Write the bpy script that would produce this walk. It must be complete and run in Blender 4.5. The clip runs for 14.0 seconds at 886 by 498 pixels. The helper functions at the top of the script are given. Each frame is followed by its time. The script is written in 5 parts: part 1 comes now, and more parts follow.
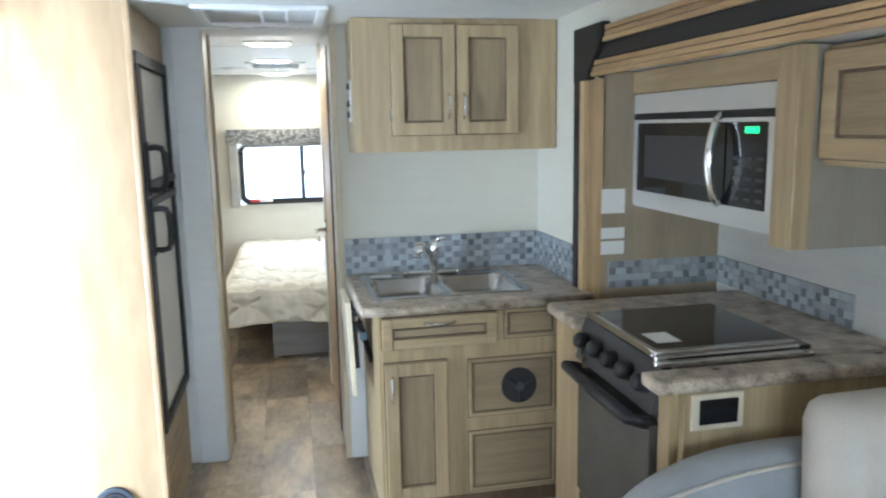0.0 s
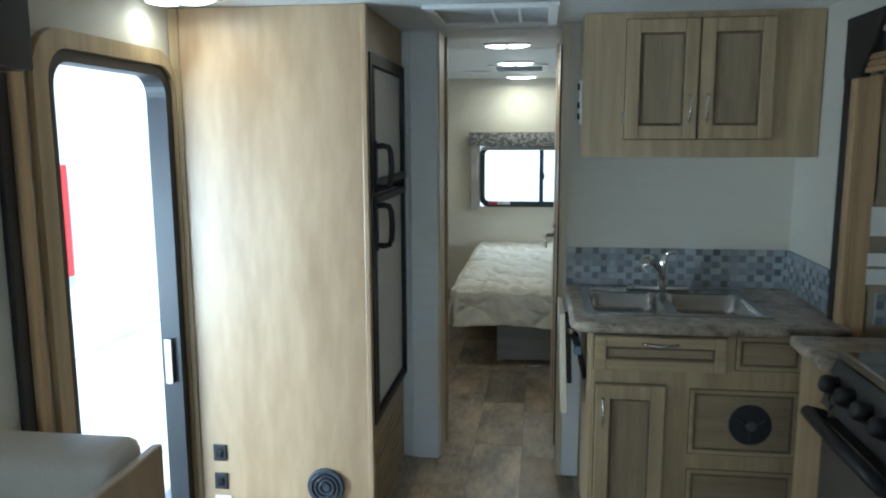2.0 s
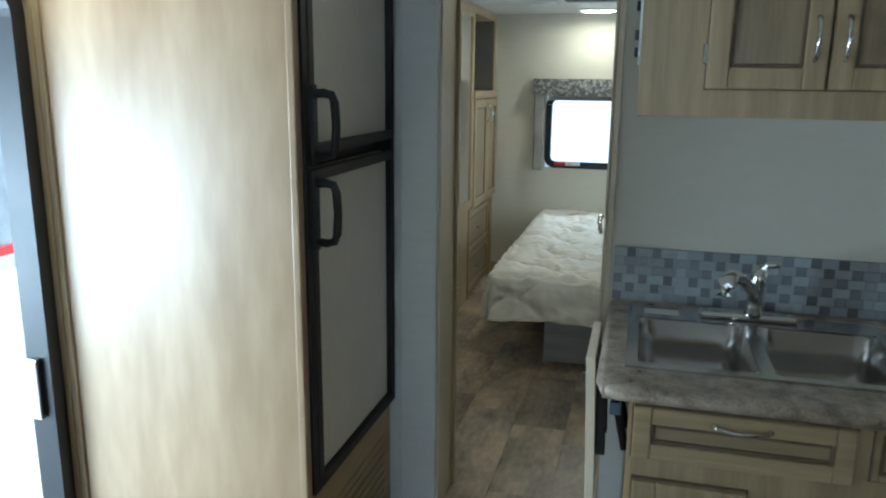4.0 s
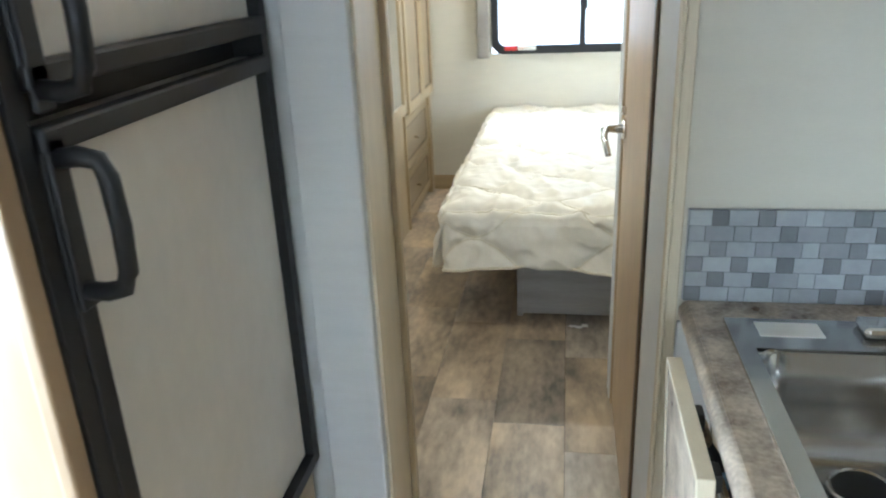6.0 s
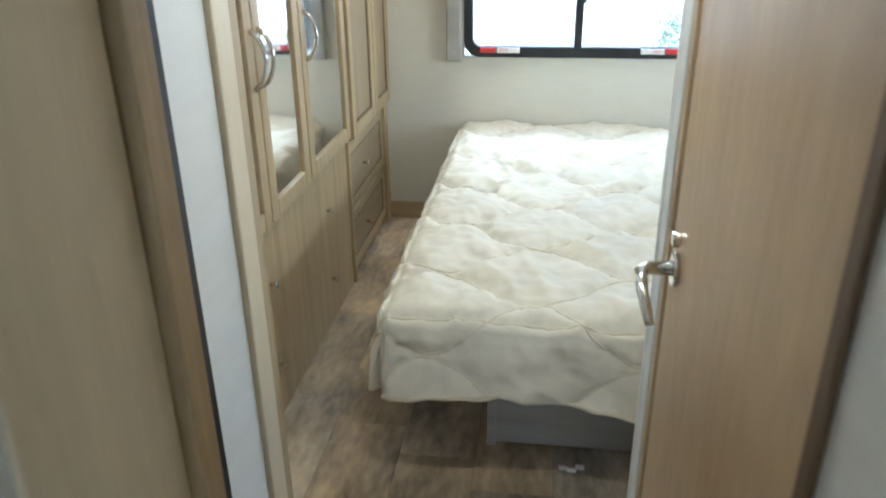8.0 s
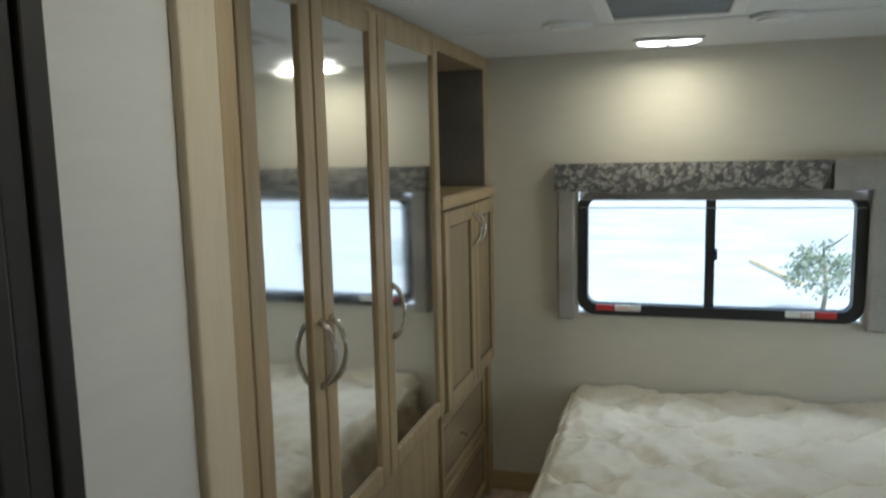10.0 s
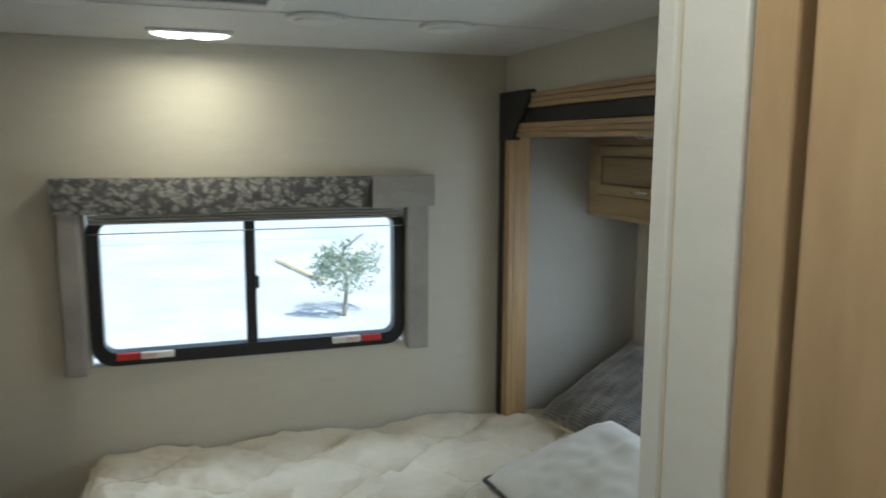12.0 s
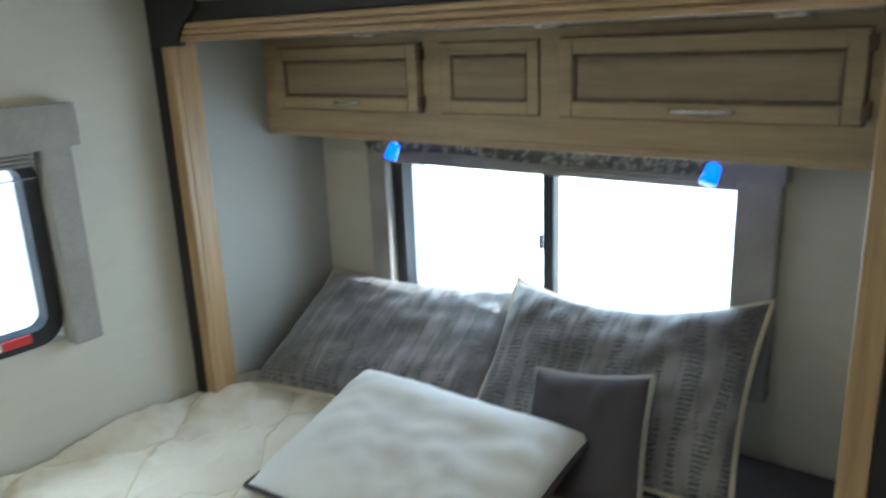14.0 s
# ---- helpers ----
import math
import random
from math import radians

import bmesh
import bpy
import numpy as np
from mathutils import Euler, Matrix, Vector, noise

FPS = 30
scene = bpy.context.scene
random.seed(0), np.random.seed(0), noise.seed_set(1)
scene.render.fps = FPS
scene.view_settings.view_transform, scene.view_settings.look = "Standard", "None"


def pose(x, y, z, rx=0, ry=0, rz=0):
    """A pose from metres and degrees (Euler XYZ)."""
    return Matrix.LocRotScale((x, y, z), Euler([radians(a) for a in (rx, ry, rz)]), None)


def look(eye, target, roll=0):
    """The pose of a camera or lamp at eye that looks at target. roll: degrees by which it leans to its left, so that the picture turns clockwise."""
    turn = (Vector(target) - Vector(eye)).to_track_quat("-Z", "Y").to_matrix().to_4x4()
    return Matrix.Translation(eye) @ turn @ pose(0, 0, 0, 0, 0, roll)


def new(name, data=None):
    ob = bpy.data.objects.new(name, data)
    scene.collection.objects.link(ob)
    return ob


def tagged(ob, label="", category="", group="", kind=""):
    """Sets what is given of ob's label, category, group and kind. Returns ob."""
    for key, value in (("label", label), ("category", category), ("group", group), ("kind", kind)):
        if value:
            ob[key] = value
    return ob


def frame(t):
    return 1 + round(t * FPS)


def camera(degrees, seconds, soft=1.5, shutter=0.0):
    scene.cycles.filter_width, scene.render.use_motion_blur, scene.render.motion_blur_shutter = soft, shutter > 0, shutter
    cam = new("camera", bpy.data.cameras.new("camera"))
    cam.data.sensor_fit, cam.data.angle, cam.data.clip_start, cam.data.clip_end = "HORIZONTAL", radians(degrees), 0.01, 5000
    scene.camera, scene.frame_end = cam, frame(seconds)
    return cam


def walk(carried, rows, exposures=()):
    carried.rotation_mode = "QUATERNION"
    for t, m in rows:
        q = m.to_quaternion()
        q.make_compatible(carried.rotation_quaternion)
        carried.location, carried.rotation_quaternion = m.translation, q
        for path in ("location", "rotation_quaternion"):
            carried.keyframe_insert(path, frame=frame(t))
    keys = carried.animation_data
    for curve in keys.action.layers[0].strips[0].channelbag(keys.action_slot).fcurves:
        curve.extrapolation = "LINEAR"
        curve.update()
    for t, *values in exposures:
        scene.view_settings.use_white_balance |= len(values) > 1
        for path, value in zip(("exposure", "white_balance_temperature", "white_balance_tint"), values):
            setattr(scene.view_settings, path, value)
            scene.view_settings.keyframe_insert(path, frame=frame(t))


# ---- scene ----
PATH = [
    (0, (2.023, -0.438, 1.596), (2.417, 1.496, 1.271), -1.1),
    (0.5, (2.063, -0.468, 1.603), (2.252, 1.497, 1.281), -0.0),
    (1, (2.059, -0.486, 1.597), (2.078, 1.49, 1.286), 1.2),
    (1.5, (2.094, -0.478, 1.588), (1.959, 1.492, 1.267), 1.1),
    (2, (2.138, -0.308, 1.58), (1.883, 1.652, 1.277), -0.2),
    (2.5, (2.176, -0.06, 1.577), (1.846, 1.879, 1.213), -0.4),
    (3, (2.262, 0.188, 1.566), (1.904, 2.115, 1.17), -0.3),
    (3.2, (2.324, 0.3, 1.573), (1.918, 2.219, 1.181), -0.6),
    (5.3, (2.279, 1.45, 1.532), (1.739, 3.27, 0.902), 1.0),
    (5.5, (2.212, 1.57, 1.504), (1.711, 3.388, 0.837), 1.4),
    (6, (2.055, 1.791, 1.491), (1.736, 3.629, 0.768), -2.6),
    (6.5, (1.999, 1.991, 1.489), (1.842, 3.821, 0.697), -1.2),
    (7, (2.011, 2.286, 1.51), (1.86, 4.11, 0.703), -1.8),
    (7.2, (2.014, 2.402, 1.522), (1.863, 4.22, 0.702), -0.6),
    (9.3, (1.936, 3.288, 1.645), (1.394, 5.108, 1.016), -4.4),
    (9.5, (1.96, 3.306, 1.665), (1.358, 5.139, 1.139), -3.6),
    (10, (1.962, 3.292, 1.674), (1.391, 5.19, 1.411), -1.3),
    (10.5, (1.921, 3.323, 1.728), (1.616, 5.289, 1.563), -1.0),
    (11, (1.903, 3.436, 1.730), (1.915, 5.421, 1.531), -0.8),
    (11.5, (1.869, 3.572, 1.728), (2.216, 5.524, 1.493), -0.2),
    (12, (1.932, 3.807, 1.728), (2.572, 5.676, 1.449), 0.3),
    (12.5, (1.997, 3.984, 1.716), (2.865, 5.76, 1.430), 2.1),
    (13, (2.033, 4.126, 1.707), (3.270, 5.684, 1.406), 1.2),
    (13.5, (1.823, 4.434, 1.722), (3.466, 5.525, 1.400), 0.8),
    (14, (1.784, 4.523, 1.730), (3.311, 5.697, 1.191), -2.3),
]
cam = camera(61.4, 14.0, soft=2.0, shutter=0.4)
walk(cam, [(t, look(eye, target, roll)) for t, eye, target, roll in PATH],
     exposures=[(0.0, 2.6, 5350, 5), (0.7, 2.15, 5300, 3), (1.5, 1.45, 5200, -1), (2.5, 0.95, 5150, -3), (3.2, 0.85, 5150, -4), (5.3, 2.3, 5250, 2), (6.0, 2.6, 5400, 4), (7.2, 2.5, 5400, 4), (9.3, 1.1, 5000, 0), (9.6, 0.85, 5150, 0), (10.0, 0.55, 5750, 2), (11.0, 0.5, 6050, 4), (12.0, 0.5, 5800, 2), (12.5, 0.4, 5700, 2), (13.0, 0.5, 5550, 1), (13.5, 0.65, 5500, 1), (14.0, 1.15, 5350, 0)])

# ---- world and light ----
world = bpy.data.worlds.new("sky")
scene.world = world
world.use_nodes = True
wn = world.node_tree
sky = wn.nodes.new("ShaderNodeTexSky")
sky.sky_type, sky.sun_disc = "NISHITA", False
sky.sun_elevation, sky.sun_rotation = radians(53), radians(152)
wn.nodes["Background"].inputs["Strength"].default_value = 0.15
wn.links.new(sky.outputs[0], wn.nodes["Background"].inputs["Color"])
sun = new("sun", bpy.data.lights.new("sun", "SUN"))
sun.data.energy, sun.data.angle, sun.data.color = 5.0, radians(0.6), (1.0, 0.96, 0.9)
# the sun stands high over the lounge end
sun.matrix_world = look((4.2, -8, 12), (0, 0, 0))


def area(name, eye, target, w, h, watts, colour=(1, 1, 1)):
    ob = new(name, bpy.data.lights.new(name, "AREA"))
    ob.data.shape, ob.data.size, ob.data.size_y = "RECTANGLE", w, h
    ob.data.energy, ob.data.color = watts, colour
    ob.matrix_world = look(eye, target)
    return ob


# unseen area lamps added outside the door and windows stand in for daylight
area("door_sky_fill", (-0.60, 0.95, 0.85), (1.15, 2.40, 0.30), 1.3, 1.0, 54, (0.82, 0.92, 1.0))
area("rear_window_sky_fill", (2.17, 7.35, 2.1), (2.17, 5.4, 0.6), 1.3, 0.7, 8.5, (0.90, 0.96, 1.0))
area("bed_window_sky_fill", (3.93, 5.63, 1.1), (1.5, 5.6, 0.6), 1.15, 0.5, 4.0, (0.93, 0.97, 1.0))
# added fill lamp behind the viewpoint, at a front window placed only for it
area("lounge_fill", (2.0, -1.95, 1.3), (2.0, -0.4, 0.0), 1.6, 0.7, 5.4, (0.95, 0.98, 1.0))

# ---- materials ----


def mat(name, base, rough=0.5, metal=0.0, vary=0.12, scale=(6, 6, 6), fine=60, bump=0.1, dist=0.002,
        second=None, coat=0.0, piece=0.0, emit=0.0, tint=0.0):
    """A surface with broad and fine variation of its colour, and a fine relief."""
    m = bpy.data.materials.new(name)
    m.use_nodes = True
    n, l = m.node_tree.nodes, m.node_tree.links
    b = n["Principled BSDF"]
    tc, mp = n.new("ShaderNodeTexCoord"), n.new("ShaderNodeMapping")
    l.new(tc.outputs["Object"], mp.inputs["Vector"])
    mp.inputs["Scale"].default_value = scale
    if piece:
        # each piece is cut from another stretch of the pattern
        info, far = n.new("ShaderNodeObjectInfo"), n.new("ShaderNodeMath")
        far.operation, far.inputs[1].default_value = "MULTIPLY", 90.0
        l.new(info.outputs["Random"], far.inputs[0]), l.new(far.outputs[0], mp.inputs["Location"])
    broad, grain = n.new("ShaderNodeTexNoise"), n.new("ShaderNodeTexNoise")
    broad.inputs["Scale"].default_value, broad.inputs["Detail"].default_value = 1.0, 5
    grain.inputs["Scale"].default_value, grain.inputs["Detail"].default_value = fine / 6, 4
    l.new(mp.outputs[0], broad.inputs["Vector"]), l.new(mp.outputs[0], grain.inputs["Vector"])
    add = n.new("ShaderNodeMath")
    add.operation, add.inputs[1].default_value = "MULTIPLY_ADD", 0.45
    l.new(grain.outputs["Fac"], add.inputs[0]), l.new(broad.outputs["Fac"], add.inputs[2])
    ramp = n.new("ShaderNodeValToRGB")
    dark = second or tuple(c * (1 - 2.2 * vary) for c in base)
    ramp.color_ramp.elements[0].position, ramp.color_ramp.elements[1].position = 0.5, 0.95
    ramp.color_ramp.elements[0].color = (*[max(c, 0.002) for c in dark], 1)
    ramp.color_ramp.elements[1].color = (*[min(c * (1 + 0.35 * vary), 0.9) for c in base], 1)
    l.new(add.outputs[0], ramp.inputs[0])
    out = ramp.outputs[0]
    if piece:
        oi, hs = n.new("ShaderNodeObjectInfo"), n.new("ShaderNodeHueSaturation")
        rg = n.new("ShaderNodeMapRange")
        rg.inputs["To Min"].default_value, rg.inputs["To Max"].default_value = 1 - piece, 1 + piece
        l.new(oi.outputs["Random"], rg.inputs["Value"]), l.new(rg.outputs[0], hs.inputs["Value"])
        l.new(out, hs.inputs["Color"])
        if tint:
            # some pieces greyer, some warmer
            roll, sat = n.new("ShaderNodeMath"), n.new("ShaderNodeMapRange")
            roll.operation, roll.inputs[1].default_value = "PINGPONG", 0.11
            sat.inputs["From Max"].default_value = 0.11
            sat.inputs["To Min"].default_value, sat.inputs["To Max"].default_value = 1 - tint, 1 + 0.3 * tint
            l.new(oi.outputs["Random"], roll.inputs[0]), l.new(roll.outputs[0], sat.inputs["Value"]), l.new(sat.outputs[0], hs.inputs["Saturation"])
        out = hs.outputs[0]
    l.new(out, b.inputs["Base Color"])
    b.inputs["Roughness"].default_value, b.inputs["Metallic"].default_value = rough, metal
    rr = n.new("ShaderNodeMapRange")
    rr.inputs["To Min"].default_value, rr.inputs["To Max"].default_value = max(rough - 0.08, 0.02), min(rough + 0.1, 1)
    l.new(broad.outputs["Fac"], rr.inputs["Value"]), l.new(rr.outputs[0], b.inputs["Roughness"])
    if coat:
        b.inputs["Coat Weight"].default_value, b.inputs["Coat Roughness"].default_value = coat, 0.42
    if bump:
        bp = n.new("ShaderNodeBump")
        bp.inputs["Strength"].default_value, bp.inputs["Distance"].default_value = bump, dist
        l.new(grain.outputs["Fac"], bp.inputs["Height"]), l.new(bp.outputs[0], b.inputs["Normal"])
    if emit:
        b.inputs["Emission Color"].default_value, b.inputs["Emission Strength"].default_value = (*base, 1), emit
    return m


glaze = mat("dark_wood_glaze", (0.17, 0.115, 0.065), 0.5, scale=(20, 20, 20), vary=0.2)
WOODC, WOODD = (0.43, 0.325, 0.18), (0.30, 0.22, 0.12)
wood_z = mat("oak_upright_grain", WOODC, 0.42, scale=(26, 26, 1.6), fine=40, bump=0.12, dist=0.001, second=WOODD)
wood_y = mat("oak_lengthwise_grain", WOODC, 0.42, scale=(26, 1.6, 26), fine=40, bump=0.12, dist=0.001, second=WOODD)
wood_x = mat("oak_crosswise_grain", WOODC, 0.42, scale=(1.6, 26, 26), fine=40, bump=0.12, dist=0.001, second=WOODD)
PANELC, PANELD = (0.32, 0.24, 0.14), (0.22, 0.162, 0.09)
sunk_z = mat("glazed_oak_panel", PANELC, 0.42, scale=(22, 22, 1.6), fine=40, bump=0.12, dist=0.001, second=PANELD)
sunk_y = mat("glazed_oak_lengthwise_panel", PANELC, 0.42, scale=(22, 1.6, 22), fine=40, bump=0.12, dist=0.001, second=PANELD)
sunk_x = mat("glazed_oak_crosswise_panel", PANELC, 0.42, scale=(1.6, 22, 22), fine=40, bump=0.12, dist=0.001, second=PANELD)
panel_wood = mat("maple_panelling", (0.48, 0.345, 0.205), 0.34, scale=(6, 6, 1.3), fine=30, bump=0.05, dist=0.001,
                 second=(0.36, 0.24, 0.13), coat=0.3)
door_wood = mat("birch_door_skin", (0.52, 0.385, 0.235), 0.4, scale=(5, 5, 1.5), fine=50, bump=0.08, dist=0.001,
                second=(0.38, 0.262, 0.145))
trim_wood = mat("ribbed_oak_trim", (0.50, 0.345, 0.175), 0.4, scale=(30, 1.2, 30), fine=40, bump=0.2, dist=0.001,
                second=(0.30, 0.19, 0.085))
trim_wood_z = mat("ribbed_oak_upright_trim", (0.50, 0.345, 0.175), 0.4, scale=(30, 30, 1.2), fine=40, bump=0.2, dist=0.001,
                  second=(0.30, 0.19, 0.085))
brown_trim = mat("dark_stained_trim", (0.16, 0.10, 0.055), 0.45, scale=(30, 30, 1.5), vary=0.2)
wallpaper = mat("cream_wallpaper", (0.59, 0.555, 0.465), 0.6, scale=(7, 7, 30), fine=60, vary=0.02, bump=0.15, dist=0.001)
white_panel = mat("off_white_wall_panel", (0.70, 0.71, 0.705), 0.55, scale=(7, 7, 40), fine=60, vary=0.025, bump=0.2, dist=0.001)
cream_trim = mat("cream_vinyl_trim", (0.66, 0.58, 0.43), 0.45, scale=(20, 20, 2), vary=0.06)
ceiling_mat = mat("white_ceiling_vinyl", (0.74, 0.74, 0.72), 0.55, vary=0.03, bump=0.08)
white_plastic = mat("white_plastic", (0.78, 0.78, 0.76), 0.35, vary=0.03, bump=0.02)
black_plastic = mat("black_plastic", (0.014, 0.014, 0.016), 0.48, vary=0.15, bump=0.05)
dark_vinyl = mat("dark_brown_vinyl_strip", (0.016, 0.013, 0.013), 0.55, scale=(10, 2, 10), vary=0.2, bump=0.1)
black_glass = mat("black_glass", (0.012, 0.012, 0.014), 0.06, vary=0.1, bump=0.0)
fridge_panel = mat("brushed_grey_fridge_panel", (0.74, 0.71, 0.65), 0.33, metal=0.1, scale=(1.5, 2.5, 1.5), fine=90, vary=0.05, bump=0.03)
steel = mat("brushed_steel", (0.55, 0.54, 0.52), 0.19, metal=1.0, scale=(6, 30, 6), vary=0.03, bump=0.02, dist=0.0003)
appliance_steel = mat("appliance_steel", (0.66, 0.655, 0.64), 0.34, metal=0.5, scale=(3, 1.2, 90), fine=20, vary=0.01, bump=0.0)
chrome = mat("polished_chrome", (0.78, 0.77, 0.75), 0.1, metal=1.0, vary=0.03, bump=0.0)
counter_mat = mat("mottled_stone_laminate", (0.62, 0.53, 0.42), 0.3, scale=(17, 17, 17), fine=46, second=(0.15, 0.11, 0.08), bump=0.02)
tile_mat = mat("pale_grey_mosaic_tile", (0.35, 0.365, 0.38), 0.14, vary=0.1, piece=0.2, bump=0.03)
tile_dark = mat("slate_mosaic_tile", (0.21, 0.215, 0.225), 0.14, vary=0.1, piece=0.25, bump=0.03)
grout = mat("grey_grout", (0.40, 0.41, 0.42), 0.8, vary=0.08)
floor_mat = mat("worn_plank_vinyl", (0.58, 0.435, 0.275), 0.34, scale=(7, 2.6, 7), fine=36, second=(0.15, 0.118, 0.09), piece=0.42,
                bump=0.12, dist=0.001, tint=0.32)
gap_mat = mat("dark_floor_joint", (0.08, 0.06, 0.045), 0.8)
quilt_mat = mat("cream_satin_quilt", (0.70, 0.645, 0.535), 0.5, scale=(5, 5, 5), fine=120, vary=0.05, bump=0.1)
piping_mat = mat("cream_piping", (0.62, 0.55, 0.40), 0.6, vary=0.06)
white_cloth = mat("white_pillow_cloth", (0.74, 0.73, 0.70), 0.7, scale=(8, 8, 8), fine=150, vary=0.04, bump=0.15)
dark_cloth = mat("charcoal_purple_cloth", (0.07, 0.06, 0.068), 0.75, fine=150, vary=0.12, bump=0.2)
bed_panel = mat("grey_washed_board", (0.30, 0.28, 0.25), 0.5, scale=(2, 2, 24), vary=0.12)
sofa_mat = mat("pale_leatherette", (0.55, 0.50, 0.43), 0.42, scale=(7, 7, 7), fine=120, vary=0.07, bump=0.2)
sofa_grey = mat("grey_leatherette", (0.34, 0.35, 0.36), 0.4, scale=(7, 7, 7), fine=120, vary=0.07, bump=0.2)
red_plastic = mat("red_plastic", (0.55, 0.03, 0.03), 0.4, vary=0.08)
paper = mat("white_paper_label", (0.80, 0.78, 0.74), 0.7, vary=0.03)
ink = mat("grey_printing", (0.35, 0.33, 0.33), 0.7)
red_ink = mat("red_printing", (0.55, 0.12, 0.10), 0.7)
lamp_glow = mat("warm_lamp_diffuser", (1.0, 0.95, 0.86), 0.4, bump=0, vary=0.01, emit=5)
blue_lens = mat("blue_reading_lamp_lens", (0.02, 0.09, 0.95), 0.2, bump=0, vary=0.02, emit=1.7)
green_glow = mat("green_clock_digits", (0.05, 0.5, 0.12), 0.3, bump=0, emit=0.5)
mirror_mat = mat("mirror_glass", (0.88, 0.89, 0.89), 0.02, metal=1.0, vary=0.0, bump=0)
concrete = mat("pale_concrete", (0.52, 0.54, 0.55), 0.85, scale=(0.6, 0.6, 0.6), fine=90, vary=0.1, bump=0.3)
render_white = mat("white_render", (0.80, 0.78, 0.75), 0.8, scale=(0.5, 0.5, 0.5), vary=0.05)
leaf_mat = mat("tree_leaf", (0.24, 0.31, 0.22), 0.5, vary=0.15)
bark = mat("tree_bark", (0.26, 0.24, 0.20), 0.9, vary=0.2, bump=0.5)
yellow_paint = mat("yellow_kerb_paint", (0.84, 0.72, 0.40), 0.7)
cable_mat = mat("grey_steel_pole", (0.3, 0.31, 0.32), 0.5, metal=0.6)
label_grey = mat("grey_fabric", (0.36, 0.34, 0.31), 0.8, fine=140, bump=0.2)


def glass_mat():
    m = bpy.data.materials.new("clear_window_glass")
    m.use_nodes = True
    b = m.node_tree.nodes["Principled BSDF"]
    b.inputs["Base Color"].default_value = (0.96, 0.98, 0.98, 1)
    b.inputs["Transmission Weight"].default_value, b.inputs["Roughness"].default_value = 1.0, 0.0
    b.inputs["IOR"].default_value = 1.02
    return m


window_glass = glass_mat()


def add_nodes(m, *kinds):
    n = m.node_tree.nodes
    return [n.new("ShaderNode" + k) for k in kinds]


def stops(ramp, *rows):
    """Sets a colour ramp's stops: place and grey or colour."""
    e = ramp.color_ramp.elements
    while len(e) < len(rows):
        e.new(0.5)
    for k, (p, c) in enumerate(rows):
        e[k].position, e[k].color = p, (*c, 1)


def leaf_cloth(name, scale):
    """Woven cloth with soft leaf figures, ringed light and dark."""
    m = mat(name, (0.36, 0.34, 0.30), 0.8, vary=0.1, fine=160, bump=0.2)
    l = m.node_tree.links
    b = m.node_tree.nodes["Principled BSDF"]
    tc, mp, warp, vm, v, r, fine, mx = add_nodes(m, "TexCoord", "Mapping", "TexNoise", "VectorMath", "TexVoronoi", "ValToRGB", "TexNoise", "MixRGB")
    mp.inputs["Scale"].default_value = (1, 1, 1.25)
    mp.inputs["Rotation"].default_value = (0.3, 0.5, 0.2)
    warp.inputs["Scale"].default_value, warp.inputs["Detail"].default_value = 22, 3
    vm.operation, vm.inputs[1].default_value = "MULTIPLY_ADD", (0.10, 0.10, 0.10)
    v.inputs["Scale"].default_value = scale
    l.new(tc.outputs["Object"], mp.inputs["Vector"]), l.new(mp.outputs[0], warp.inputs["Vector"])
    l.new(warp.outputs["Color"], vm.inputs[0]), l.new(mp.outputs[0], vm.inputs[2]), l.new(vm.outputs[0], v.inputs["Vector"])
    stops(r, (0.0, (0.30, 0.29, 0.27)), (0.16, (0.13, 0.128, 0.125)), (0.24, (0.36, 0.345, 0.31)), (0.42, (0.28, 0.27, 0.245)), (0.50, (0.15, 0.145, 0.14)), (0.75, (0.085, 0.083, 0.085)))
    l.new(v.outputs["Distance"], r.inputs[0])
    fine.inputs["Scale"].default_value, fine.inputs["Detail"].default_value = 60, 4
    l.new(tc.outputs["Object"], fine.inputs["Vector"])
    mx.blend_type, mx.inputs["Fac"].default_value = "OVERLAY", 0.55
    l.new(r.outputs[0], mx.inputs["Color1"]), l.new(fine.outputs["Fac"], mx.inputs["Color2"]), l.new(mx.outputs[0], b.inputs["Base Color"])
    return m


